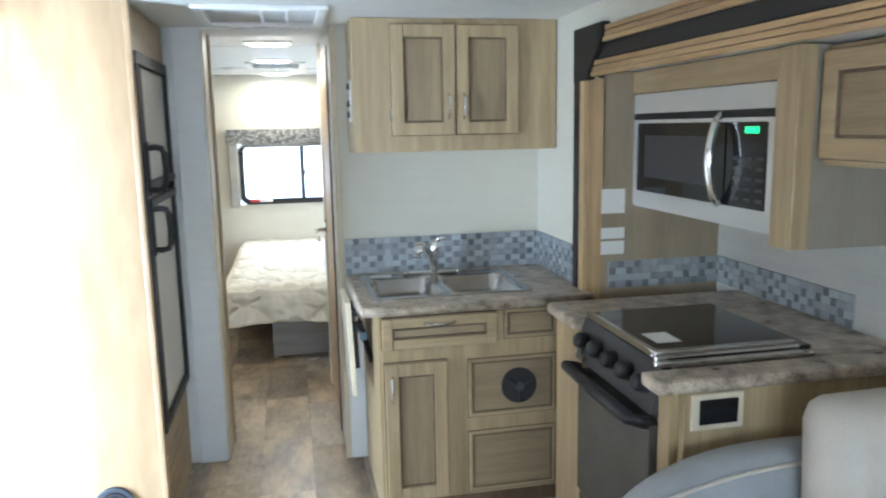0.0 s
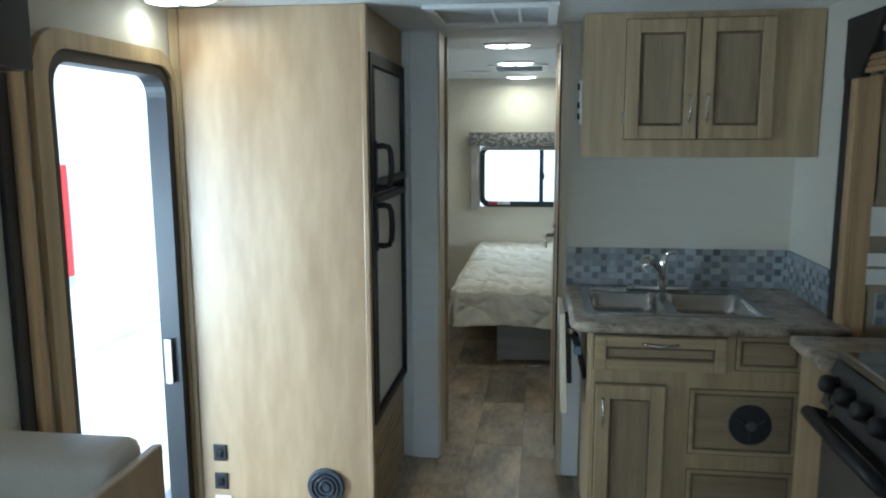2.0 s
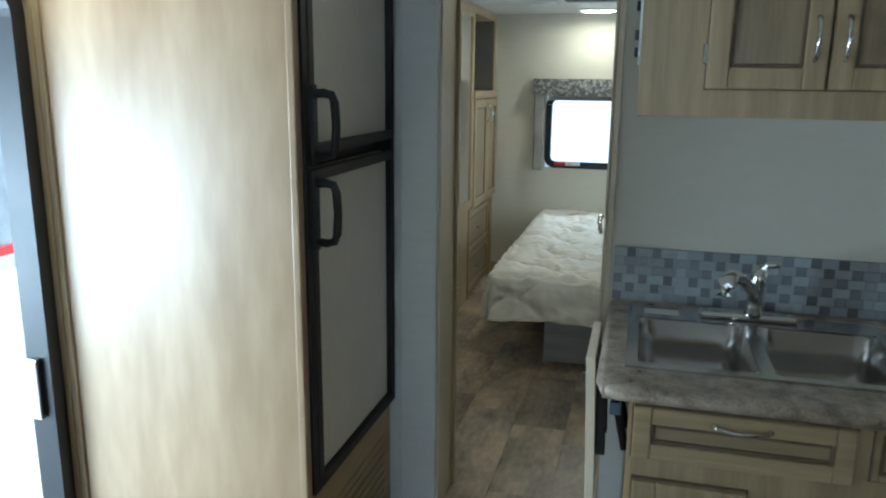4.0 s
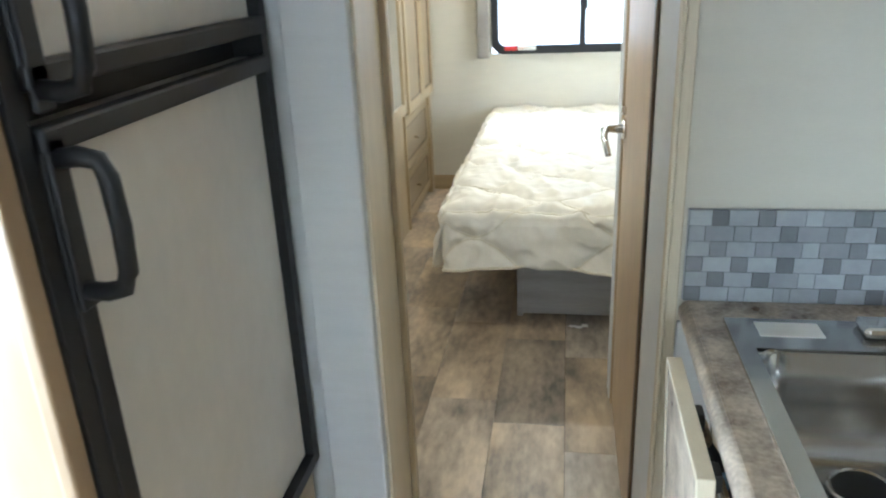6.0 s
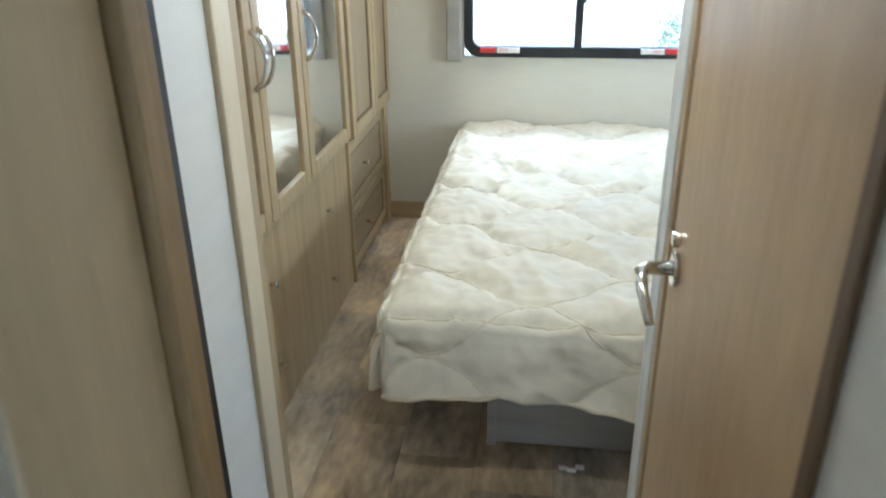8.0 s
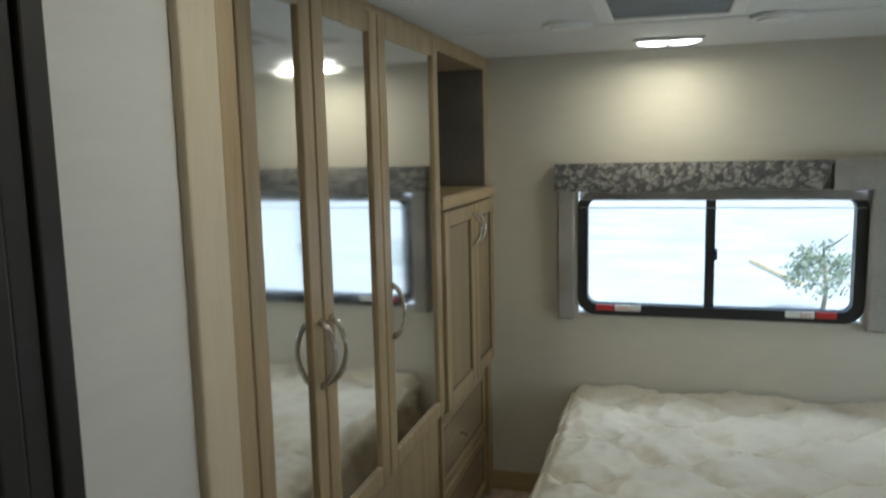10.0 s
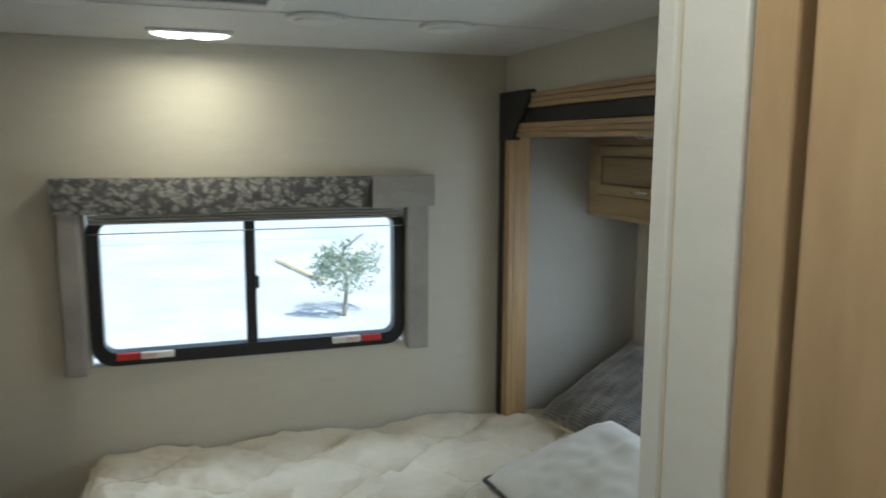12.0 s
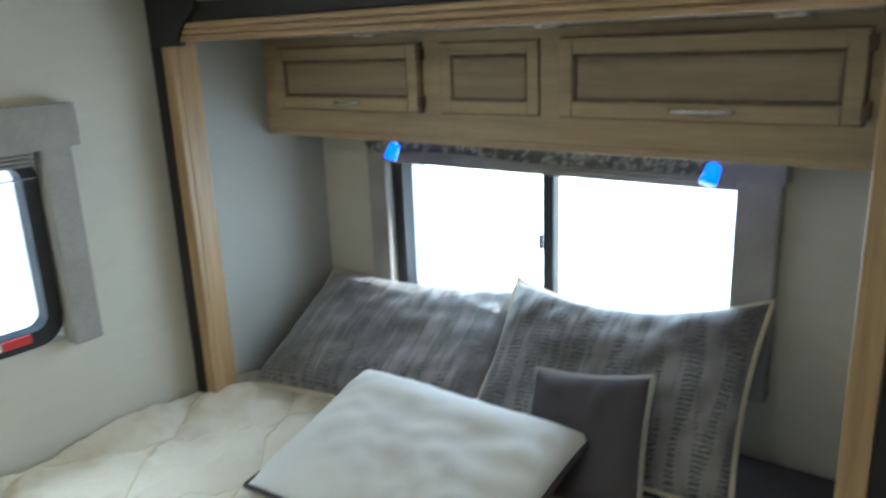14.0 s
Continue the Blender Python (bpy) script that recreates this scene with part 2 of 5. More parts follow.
def dash_cloth(name):
    """Smooth grey-brown cloth figured with wavering columns of short dark dashes."""
    m = mat(name, (0.30, 0.28, 0.26), 0.42, vary=0.1, fine=160, bump=0.15)
    l = m.node_tree.links
    b = m.node_tree.nodes["Principled BSDF"]
    tc, mp, band, rb, wave, rw, mul, mx, broad, ground = add_nodes(m, "TexCoord", "Mapping", "TexNoise", "ValToRGB", "TexWave", "ValToRGB", "MixRGB", "MixRGB", "TexNoise", "ValToRGB")
    mp.inputs["Scale"].default_value = (34, 3.5, 3)
    band.inputs["Scale"].default_value, band.inputs["Detail"].default_value = 1.0, 3
    l.new(tc.outputs["Object"], mp.inputs["Vector"]), l.new(mp.outputs[0], band.inputs["Vector"]), l.new(band.outputs["Fac"], rb.inputs[0])
    stops(rb, (0.44, (0, 0, 0)), (0.54, (1, 1, 1)))
    wave.bands_direction = "Y"
    wave.inputs["Scale"].default_value, wave.inputs["Distortion"].default_value = 24, 3.5
    wave.inputs["Detail Scale"].default_value = 2.0
    l.new(tc.outputs["Object"], wave.inputs["Vector"]), l.new(wave.outputs["Fac"], rw.inputs[0])
    stops(rw, (0.40, (0, 0, 0)), (0.62, (1, 1, 1)))
    mul.blend_type, mul.inputs["Fac"].default_value = "MULTIPLY", 1.0
    l.new(rb.outputs[0], mul.inputs["Color1"]), l.new(rw.outputs[0], mul.inputs["Color2"])
    broad.inputs["Scale"].default_value = 9
    l.new(tc.outputs["Object"], broad.inputs["Vector"]), l.new(broad.outputs["Fac"], ground.inputs[0])
    stops(ground, (0.35, (0.12, 0.108, 0.10)), (0.65, (0.25, 0.24, 0.235)))
    l.new(mul.outputs[0], mx.inputs["Fac"]), l.new(ground.outputs[0], mx.inputs["Color1"])
    mx.inputs["Color2"].default_value = (0.045, 0.043, 0.047, 1)
    l.new(mx.outputs[0], b.inputs["Base Color"])
    b.inputs["Sheen Weight"].default_value = 0.3
    return m


valance_cloth = leaf_cloth("leaf_figured_valance_cloth", 30)
sham_cloth = dash_cloth("dash_figured_pillow_cloth")

# ---- builders ----
ORG = {}


def thing(name, at, label, category, group="", kind=""):
    ob = new(name)
    ob.empty_display_size = 0.1
    ob.location = at
    ORG[ob.name] = Vector(at)
    return tagged(ob, label, category, group, kind)


def part(name, bm, material, parent=None, label="", smooth=False):
    """Links a bmesh, given in world places, as one mesh under its thing or part."""
    me = bpy.data.meshes.new(name)
    o = ORG[parent.name] if parent else Vector((0, 0, 0))
    bmesh.ops.translate(bm, verts=bm.verts, vec=-o)
    bmesh.ops.recalc_face_normals(bm, faces=bm.faces)
    bm.to_mesh(me)
    bm.free()
    me.materials.append(material)
    if smooth:
        for p in me.polygons:
            p.use_smooth = True
    ob = new(name, me)
    if parent:
        ob.parent = parent
        ORG[ob.name] = o
    return tagged(ob, label)


def solid(name, bm, material, label, category, kind="structure", smooth=False, group=""):
    """A thing of one mesh, with its origin at its base."""
    lo = [min(v.co[i] for v in bm.verts) for i in range(3)]
    hi = [max(v.co[i] for v in bm.verts) for i in range(3)]
    at = Vector(((lo[0] + hi[0]) / 2, (lo[1] + hi[1]) / 2, lo[2]))
    bmesh.ops.translate(bm, verts=bm.verts, vec=-at)
    ob = part(name, bm, material, None, "", smooth)
    ob.location = at
    ORG[ob.name] = at
    return tagged(ob, label, category, group, kind)


def box(bm, x0, x1, y0, y1, z0, z1, bev=0.0):
    x0, x1, y0, y1, z0, z1 = min(x0, x1), max(x0, x1), min(y0, y1), max(y0, y1), min(z0, z1), max(z0, z1)
    vs = bmesh.ops.create_cube(bm, size=1.0)["verts"]
    for v in vs:
        v.co = ((x0 + x1) / 2 + v.co.x * (x1 - x0), (y0 + y1) / 2 + v.co.y * (y1 - y0), (z0 + z1) / 2 + v.co.z * (z1 - z0))
    if bev:
        es = {e for v in vs for e in v.link_edges}
        bmesh.ops.bevel(bm, geom=list(es), offset=min(bev, 0.45 * min(x1 - x0, y1 - y0, z1 - z0)), segments=2, affect="EDGES", profile=0.5)
    return bm


def B(*a, bev=0.0):
    return box(bmesh.new(), *a, bev=bev)


def tube(bm, pts, r, seg=10):
    """A round bar along points, with closed ends."""
    pts = [Vector(p) for p in pts]
    rings = []
    for i, p in enumerate(pts):
        d = (pts[min(i + 1, len(pts) - 1)] - pts[max(i - 1, 0)]).normalized()
        side = d.cross(Vector((0.3, 0.5, 0.81))).normalized()
        up = side.cross(d)
        rr = r[i] if isinstance(r, (list, tuple)) else r
        rings.append([bm.verts.new(p + rr * (math.cos(a) * side + math.sin(a) * up)) for a in (2 * math.pi * k / seg for k in range(seg))])
    for a, b in zip(rings, rings[1:]):
        for k in range(seg):
            bm.faces.new((a[k], a[(k + 1) % seg], b[(k + 1) % seg], b[k]))
    bm.faces.new(rings[0]), bm.faces.new(rings[-1][::-1])
    return bm


def disc(bm, c, r, depth, axis="z", seg=28, bev=0.0):
    """A short round drum about c, its depth along axis."""
    turn = {"z": Matrix.Identity(4), "x": pose(0, 0, 0, 0, 90, 0), "y": pose(0, 0, 0, 90, 0, 0)}[axis]
    vs = bmesh.ops.create_cone(bm, cap_ends=True, segments=seg, radius1=r, radius2=r, depth=depth, matrix=Matrix.Translation(c) @ turn)["verts"]
    if bev:
        es = {e for v in vs for e in v.link_edges if len(e.link_faces) == 2 and any(len(f.verts) > 4 for f in e.link_faces)}
        bmesh.ops.bevel(bm, geom=list(es), offset=bev, segments=2, affect="EDGES", profile=0.5)
    return bm


def slab(bm, plane, c0, c1, a0, a1, z0, z1, bev=0.0):
    """A box whose thin way c0..c1 lies along plane's axis, and a0..a1 along the other level axis."""
    return box(bm, c0, c1, a0, a1, z0, z1, bev) if plane == "x" else box(bm, a0, a1, c0, c1, z0, z1, bev)


def at_plane(plane, c, a, z):
    return Vector((c, a, z)) if plane == "x" else Vector((a, c, z))


def rounded_loop(a0, a1, z0, z1, r, n=6):
    out = []
    for ca, cz, t0 in ((a1 - r, z1 - r, 0), (a0 + r, z1 - r, 90), (a0 + r, z0 + r, 180), (a1 - r, z0 + r, 270)):
        out += [(ca + r * math.cos(radians(t0 + 90 * k / n)), cz + r * math.sin(radians(t0 + 90 * k / n))) for k in range(n + 1)]
    return out


def ring_frame(bm, plane, c0, c1, outer, inner):
    """A frame between two rounded loops, c0..c1 thick."""
    vs = [[bm.verts.new(at_plane(plane, c, a, z)) for a, z in lp] for c in (c0, c1) for lp in (outer, inner)]
    o0, i0, o1, i1 = vs
    n = len(outer)
    for k in range(n):
        j = (k + 1) % n
        bm.faces.new((o0[k], o0[j], i0[j], i0[k])), bm.faces.new((o1[k], i1[k], i1[j], o1[j]))
        bm.faces.new((o0[k], o1[k], o1[j], o0[j])), bm.faces.new((i0[k], i0[j], i1[j], i1[k]))
    return bm


def framed_front(name, parent, plane, c, out, a0, a1, z0, z1, stile=0.05, material=None, sunk=0.011, thick=0.024, label="", inner=None):
    """A cabinet door or drawer front: stiles, rails and a sunk panel. c is the back; it stands thick proud, towards out."""
    f, b = c + out * thick, c
    bm = bmesh.new()
    slab(bm, plane, b, f, a0, a0 + stile, z0, z1, 0.004), slab(bm, plane, b, f, a1 - stile, a1, z0, z1, 0.004)
    slab(bm, plane, b, f, a0 + stile, a1 - stile, z0, z0 + stile, 0.004), slab(bm, plane, b, f, a0 + stile, a1 - stile, z1 - stile, z1, 0.004)
    ob = part(name, bm, material or wood_z, parent, label)
    if inner is not None:
        part("mirror_panel", slab(bmesh.new(), plane, b, f - out * sunk, a0 + stile - 0.004, a1 - stile + 0.004, z0 + stile - 0.004, z1 - stile + 0.004), inner, ob)
    else:
        pm = slab(bmesh.new(), plane, b, f - out * sunk, a0 + stile - 0.003, a1 - stile + 0.003, z0 + stile - 0.003, z1 - stile + 0.003)
        bm = bmesh.new()
        s2 = stile + 0.009
        slab(bm, plane, b, f - out * sunk * 0.45, a0 + stile - 0.002, a0 + s2, z0 + stile, z1 - stile, 0.003)
        slab(bm, plane, b, f - out * sunk * 0.45, a1 - s2, a1 - stile + 0.002, z0 + stile, z1 - stile, 0.003)
        slab(bm, plane, b, f - out * sunk * 0.45, a0 + s2, a1 - s2, z0 + stile, z0 + s2, 0.003)
        slab(bm, plane, b, f - out * sunk * 0.45, a0 + s2, a1 - s2, z1 - s2, z1 - stile, 0.003)
        part("sunk_panel", pm, {"oak_lengthwise_grain": sunk_y, "oak_crosswise_grain": sunk_x}.get((material or wood_z).name, sunk_z), ob, "darker glazed oak panel")
        part("moulding", bm, glaze, ob, "dark-glazed moulding")
    part("edge", slab(bmesh.new(), plane, b - out * 0.0005, b + out * min(thick * 0.3, (thick - sunk) * 0.5), a0 - 0.004, a1 + 0.004, z0 - 0.004, z1 + 0.004), glaze, ob, "dark-glazed edge")
    return ob


def pull(parent, plane, c, out, a, z, length=0.1, upright=True, rise=0.028, r=0.005):
    """An arched bar handle."""
    pts = []
    for k in range(13):
        t = k / 12
        along, off = (t - 0.5) * length, rise * math.sin(math.pi * t) ** 0.55
        p = at_plane(plane, c + out * off, a if upright else a + along, z + along if upright else z)
        pts.append(p)
    return part("handle", tube(bmesh.new(), pts, [r * (1.5 if k in (0, 12) else 1.0 + 0.25 * abs(k - 6) / 6) for k in range(13)]), chrome, parent,
                "bright arched metal handle", True)

# ---- structure ----
L, R, REAR, FRONT, TOP = 0.75, 3.21, 6.74, -1.85, 2.09
T = 0.06


def wall_with_hole(name, plane, c0, c1, a0, a1, z0, z1, holes, material, label):
    """A wall with thickness; holes: (a0, a1, z0, z1) in order along it."""
    bm = bmesh.new()
    a = a0
    for h0, h1, k0, k1 in holes:
        if h0 > a:
            slab(bm, plane, c0, c1, a, h0, z0, z1)
        if k0 > z0:
            slab(bm, plane, c0, c1, h0, h1, z0, k0)
        if k1 < z1:
            slab(bm, plane, c0, c1, h0, h1, k1, z1)
        a = h1
    if a < a1:
        slab(bm, plane, c0, c1, a, a1, z0, z1)
    return solid(name, bm, material, label, "wall")


wall_with_hole("wall_left", "x", L - T, L, FRONT, REAR, 0, TOP, [(1.70, 2.37, 0.0, 1.80)], wallpaper, "cream papered side wall with an open entrance door")
wall_with_hole("wall_right", "x", R, R + T, FRONT, REAR, 0, TOP, [(-1.2, 2.46, 0.0, 1.80), (4.65, 6.69, 0.0, 1.76)], wallpaper,
               "cream papered side wall with two slide-out openings")
wall_with_hole("wall_rear", "y", REAR, REAR + T, L - T, 4.05, 0, TOP, [(1.575, 2.765, 0.905, 1.475)], wallpaper, "cream papered rear wall with a sliding window")
# front wall out of view; window opening added to let fill light in
wall_with_hole("wall_front", "y", FRONT - T, FRONT, L - T, 4.05, 0, TOP, [(1.2, 2.8, 0.95, 1.65)], wallpaper, "unseen cream papered front wall with an added window opening")
solid("ceiling_kitchen", B(L, R, FRONT, 3.145, 2.05, TOP - 0.001), ceiling_mat, "white vinyl ceiling over the kitchen", "ceiling")
solid("ceiling", B(L - T, R + T, FRONT - T, REAR + T, TOP, TOP + 0.06), ceiling_mat, "white vinyl ceiling with fine seams", "ceiling")
bm = bmesh.new()
for y in (4.3, 6.):
    box(bm, L, R, y, y + 0.02, TOP - 0.003, TOP - 0.0005)
solid("trim_ceiling", bm, ceiling_mat, "thin white ceiling seam strips", "trim")
# washroom block on the right of the passage, its front is the wall behind the sink
PX = 2.235
wall_with_hole("wall_sink", "y", 3.04, 3.10, PX, R, 0, TOP, [], wallpaper, "cream papered wall behind the kitchen sink")
bm = bmesh.new()
box(bm, PX, PX + 0.05, 3.10, 3.385, 0, TOP)
box(bm, PX, PX + 0.05, 3.385, 4.115, 2.0, TOP)
solid("wall_passage", bm, white_panel, "off-white passage wall panel beside the washroom door", "wall")
solid("wall_washroom", B(PX + 0.05, R, 4.17, 4.215, 0, TOP), wallpaper, "cream papered washroom wall towards the bed", "wall")
bm = bmesh.new()
box(bm, PX - 0.012, PX + 0.05, 4.148, 4.206, 0, TOP, 0.002)
solid("trim_washroom_corner", bm, white_panel, "white textured corner trim at the end of the passage", "trim")
bm = bmesh.new()
box(bm, PX - 0.0135, PX + 0.05, 4.2095, 4.231, 0, TOP, 0.003)
solid("trim_corner_bead", bm, white_panel, "white corner bead beside the white trim", "trim")
solid("trim_corner_seam", B(PX - 0.010, PX + 0.05, 4.2063, 4.2093, 0, TOP), cream_trim, "thin cream seam in the white corner trim", "trim")
solid("trim_door_jamb", B(PX - 0.009, PX + 0.05, 4.116, 4.1475, 0, TOP, bev=0.002), door_wood, "birch jamb strip beside the washroom door", "trim")
bm = bmesh.new()
box(bm, PX - 0.008, PX, 3.022, 3.05, 0, TOP, 0.003)
box(bm, PX, PX + 0.02, 3.03, 3.04, 0, TOP, 0.003)
solid("trim_sink_corner", bm, cream_trim, "cream corner trim on the wall end by the sink", "trim")
bm = bmesh.new()
box(bm, PX - 0.008, PX, 3.372, 3.40, 0, 2.0, 0.003)
solid("trim_door_casing", bm, brown_trim, "thin dark brown casing of the washroom door", "trim")
# left of the passage
bm = bmesh.new()
box(bm, 1.535, 1.664, 3.145, 3.40, 0, TOP, 0.004)
solid("wall_column", bm, white_panel, "off-white panelled column beside the fridge", "wall")
solid("wall_closet", B(L, 1.155, 4.05, 4.535, 0, TOP), white_panel, "off-white closet side wall before the wardrobe", "wall")
HX = 1.465
solid("wall_hall", B(L, HX, 3.40, 4.05, 0, TOP), white_panel, "off-white hall wall between the fridge and the wardrobe", "wall")
bm = bmesh.new()
for k in range(3):
    box(bm, HX, HX + 0.016 - 0.005 * (k % 2), 3.71 + 0.029 * k, 3.737 + 0.029 * k, 0, TOP, 0.003)
solid("trim_hall_black", bm, dark_vinyl, "black ribbed upright strip on the hall wall", "trim")
solid("trim_hall_board", B(HX, HX + 0.006, 3.40, 3.56, 0, TOP, bev=0.002), panel_wood, "warm wood board on the hall wall", "trim")
solid("trim_hall_casing", B(HX - 0.02, HX + 0.012, 3.975, 4.045, 0, TOP, bev=0.004), cream_trim, "cream casing at the end of the hall wall", "trim")
solid("trim_hall_end", B(HX - 0.03, HX + 0.006, 4.047, 4.09, 0, TOP, bev=0.003), wood_z, "oak end strip of the hall wall", "trim")
solid("wall_closet_return", B(L, 1.535, 3.16, 3.40, 0, TOP), white_panel, "off-white wall behind the fridge cabinet", "wall")
bm = bmesh.new()
box(bm, 1.664, 1.672, 3.17, 3.355, 0, TOP, 0.002)
solid("trim_column_jamb", bm, cream_trim, "cream jamb board on the passage side of the column", "trim")
bm = bmesh.new()
box(bm, 1.660, 1.685, 3.36, 3.385, 0, TOP, 0.003)
box(bm, 1.655, 1.678, 3.388, 3.412, 0, TOP, 0.003)
solid("trim_column_casing", bm, wood_z, "ribbed oak casing on the edge of the passage column", "trim")
solid("wall_passage_header", B(1.664, PX, 3.15, 3.40, 2.045, TOP), ceiling_mat, "white header over the passage", "wall")
# slide-out boxes
KB, KT = 3.80, 1.80
bm = bmesh.new()
box(bm, KB, KB + T, -1.3, 2.56, 0, 1.95)
solid("wall_kitchen_slide_back", bm, mat("grey_slide_wallpaper", (0.50, 0.48, 0.44), 0.6, scale=(3, 3, 30), vary=0.05), "grey-beige papered back of the kitchen slide-out", "wall")
solid("wall_kitchen_slide_end", B(R + T, KB, 2.405, 2.46, 0, 1.95), mat("taupe_end_panel", (0.34, 0.27, 0.18), 0.5, scale=(9, 9, 1.2), vary=0.1), "taupe end panel of the kitchen slide-out", "wall")
solid("wall_kitchen_slide_front", B(R + T, KB, -1.26, -1.2, 0, 1.95), wallpaper, "papered end of the slide-out near the lounge", "wall")
solid("ceiling_kitchen_slide", B(R + T, KB + T, -1.26, 2.46, KT, KT + 0.05), ceiling_mat, "white ceiling of the kitchen slide-out", "ceiling")
BB = 3.85
wall_with_hole("wall_bed_slide_back", "x", BB, BB + T, 4.6, 6.80, 0, 1.9, [(5.02, 6.32, 0.76, 1.40)], wallpaper, "cream papered back of the bed slide-out with a window")
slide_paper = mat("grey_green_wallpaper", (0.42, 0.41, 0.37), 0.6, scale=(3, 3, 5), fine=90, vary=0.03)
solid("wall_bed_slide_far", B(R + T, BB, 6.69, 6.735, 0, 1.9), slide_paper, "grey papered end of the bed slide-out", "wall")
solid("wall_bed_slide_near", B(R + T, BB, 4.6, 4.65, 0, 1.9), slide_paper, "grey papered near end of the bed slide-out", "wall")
solid("ceiling_bed_slide", B(R + T, BB + T, 4.6, 6.735, 1.76, 1.81), ceiling_mat, "white ceiling of the bed slide-out", "ceiling")
solid("floor_base", B(L - T, 4.0, FRONT - T, REAR + T, -0.06, -0.006), gap_mat, "dark floor base under the vinyl planks", "floor")


def slide_fascia(name, y0, y1, zb, zt, label):
    """The trim round a slide-out's opening: ribbed oak, a dark strip and corner blocks."""
    th = thing(name, (R, (y0 + y1) / 2, 0), label, "slide-out trim", kind="structure")
    band = (zt - zb) / 3
    for k, m in ((0, trim_wood), (2, trim_wood)):
        bm = bmesh.new()
        z = zb + k * band
        for j in range(3):
            box(bm, R - 0.022 + 0.004 * (j % 2), R - 0.001, y0, y1, z + j * band / 3, z + (j + 1) * band / 3 - 0.002, 0.004)
        part("rail", bm, m, th)
    bm = bmesh.new()
    box(bm, R - 0.012, R - 0.001, y0, y1, zb + band, zb + 2 * band - 0.002, 0.003)
    part("dark_strip", bm, dark_vinyl, th, "dark vinyl strip")
    for yo, s in ((y0, 1), (y1, -1)):
        for k, m in ((0, trim_wood_z), (2, trim_wood_z)):
            bm = bmesh.new()
            if k == 0:
                box(bm, R - 0.024, R - 0.001, yo - s * 0.002, yo + s * 0.05, 0.0, zb, 0.004)
                box(bm, R - 0.001, R + 0.07, yo + s * 0.022, yo + s * 0.05, 0.0, zb, 0.004)
            elif yo == y0:
                box(bm, R - 0.022, R - 0.001, yo - s * 0.052, yo - s * 0.095, 0.0, zb, 0.004)
            if bm.verts:
                part("post", bm, m, th)
            else:
                bm.free()
        bm = bmesh.new()
        box(bm, R - 0.026, R - 0.001, yo - s * 0.004, yo - s * (0.05 if yo == y0 else 0.056), 0.0, zb, 0.003)
        part("dark_strip", bm, dark_vinyl, th, "dark vinyl strip")
        bm = bmesh.new()
        big = 0.1 if yo == y0 else 0.045
        k = 1.0 if yo == y0 else 1.8
        pts = [(-big, zb - 0.012)] + [(min(a * k, 0.235), z) for a, z in ((0.055, zb - 0.012), (0.06, zb + 0.028), (0.108, zb + 0.096), (0.17, zt - 0.015), (0.19, zt + 0.012))] + [(-big, zt + 0.012)]
        lo = [bm.verts.new((R - 0.001, yo + s * a, z)) for a, z in pts]
        hi = [bm.verts.new((R - 0.034, yo + s * a, z)) for a, z in pts]
        bm.faces.new(hi), bm.faces.new(lo[::-1])
        for i in range(len(pts)):
            j = (i + 1) % len(pts)
            bm.faces.new((lo[i], lo[j], hi[j], hi[i]))
        bmesh.ops.bevel(bm, geom=list(bm.edges), offset=0.004, segments=2, affect="EDGES", profile=0.5)
        part("corner_block", bm, black_plastic, th, "black plastic corner block")
    return th


slide_fascia("trim_kitchen_slide", -1.2, 2.455, 1.775, 1.955, "ribbed oak and black trim round the kitchen slide-out")
slide_fascia("trim_bed_slide", 4.648, 6.68, 1.755, 1.925, "ribbed oak and black trim round the bed slide-out")

# ---- outdoors ----
bm = bmesh.new()
box(bm, -300, 300, -300, 300, -0.85, -0.80)
solid("ground", bm, concrete, "pale sunlit concrete yard", "ground")


# ---- windows ----
def sliding_window(name, plane, c, out, a0, a1, z0, z1, mull, label, r=0.07):
    """A black-framed sliding window in its opening; out is the side of the room."""
    th = thing(name, at_plane(plane, c, (a0 + a1) / 2, z0), label, "window", kind="structure")
    bm = ring_frame(bmesh.new(), plane, c + out * 0.014, c - out * 0.045, rounded_loop(a0 - 0.01, a1 + 0.01, z0 - 0.01, z1 + 0.01, r + 0.01), rounded_loop(a0 + 0.035, a1 - 0.035, z0 + 0.04, z1 - 0.03, r * 0.6))
    part("window_frame", bm, black_plastic, th)
    bm = slab(bmesh.new(), plane, c + out * 0.008, c - out * 0.035, mull - 0.02, mull + 0.02, z0 + 0.03, z1 - 0.02, 0.003)
    part("mullion", bm, black_plastic, th)
    bm = slab(bmesh.new(), plane, c + out * 0.008, c + out * 0.02, mull + 0.018, mull + 0.03, (z0 + z1) / 2 - 0.02, (z0 + z1) / 2 + 0.03, 0.003)
    part("latch", bm, black_plastic, th)
    for p0, p1 in ((a0 + 0.03, mull - 0.018), (mull + 0.018, a1 - 0.03)):
        ob = part("pane", slab(bmesh.new(), plane, c - out * 0.018, c - out * 0.022, p0, p1, z0 + 0.03, z1 - 0.02), window_glass, th)
        ob.visible_shadow = False
    return th


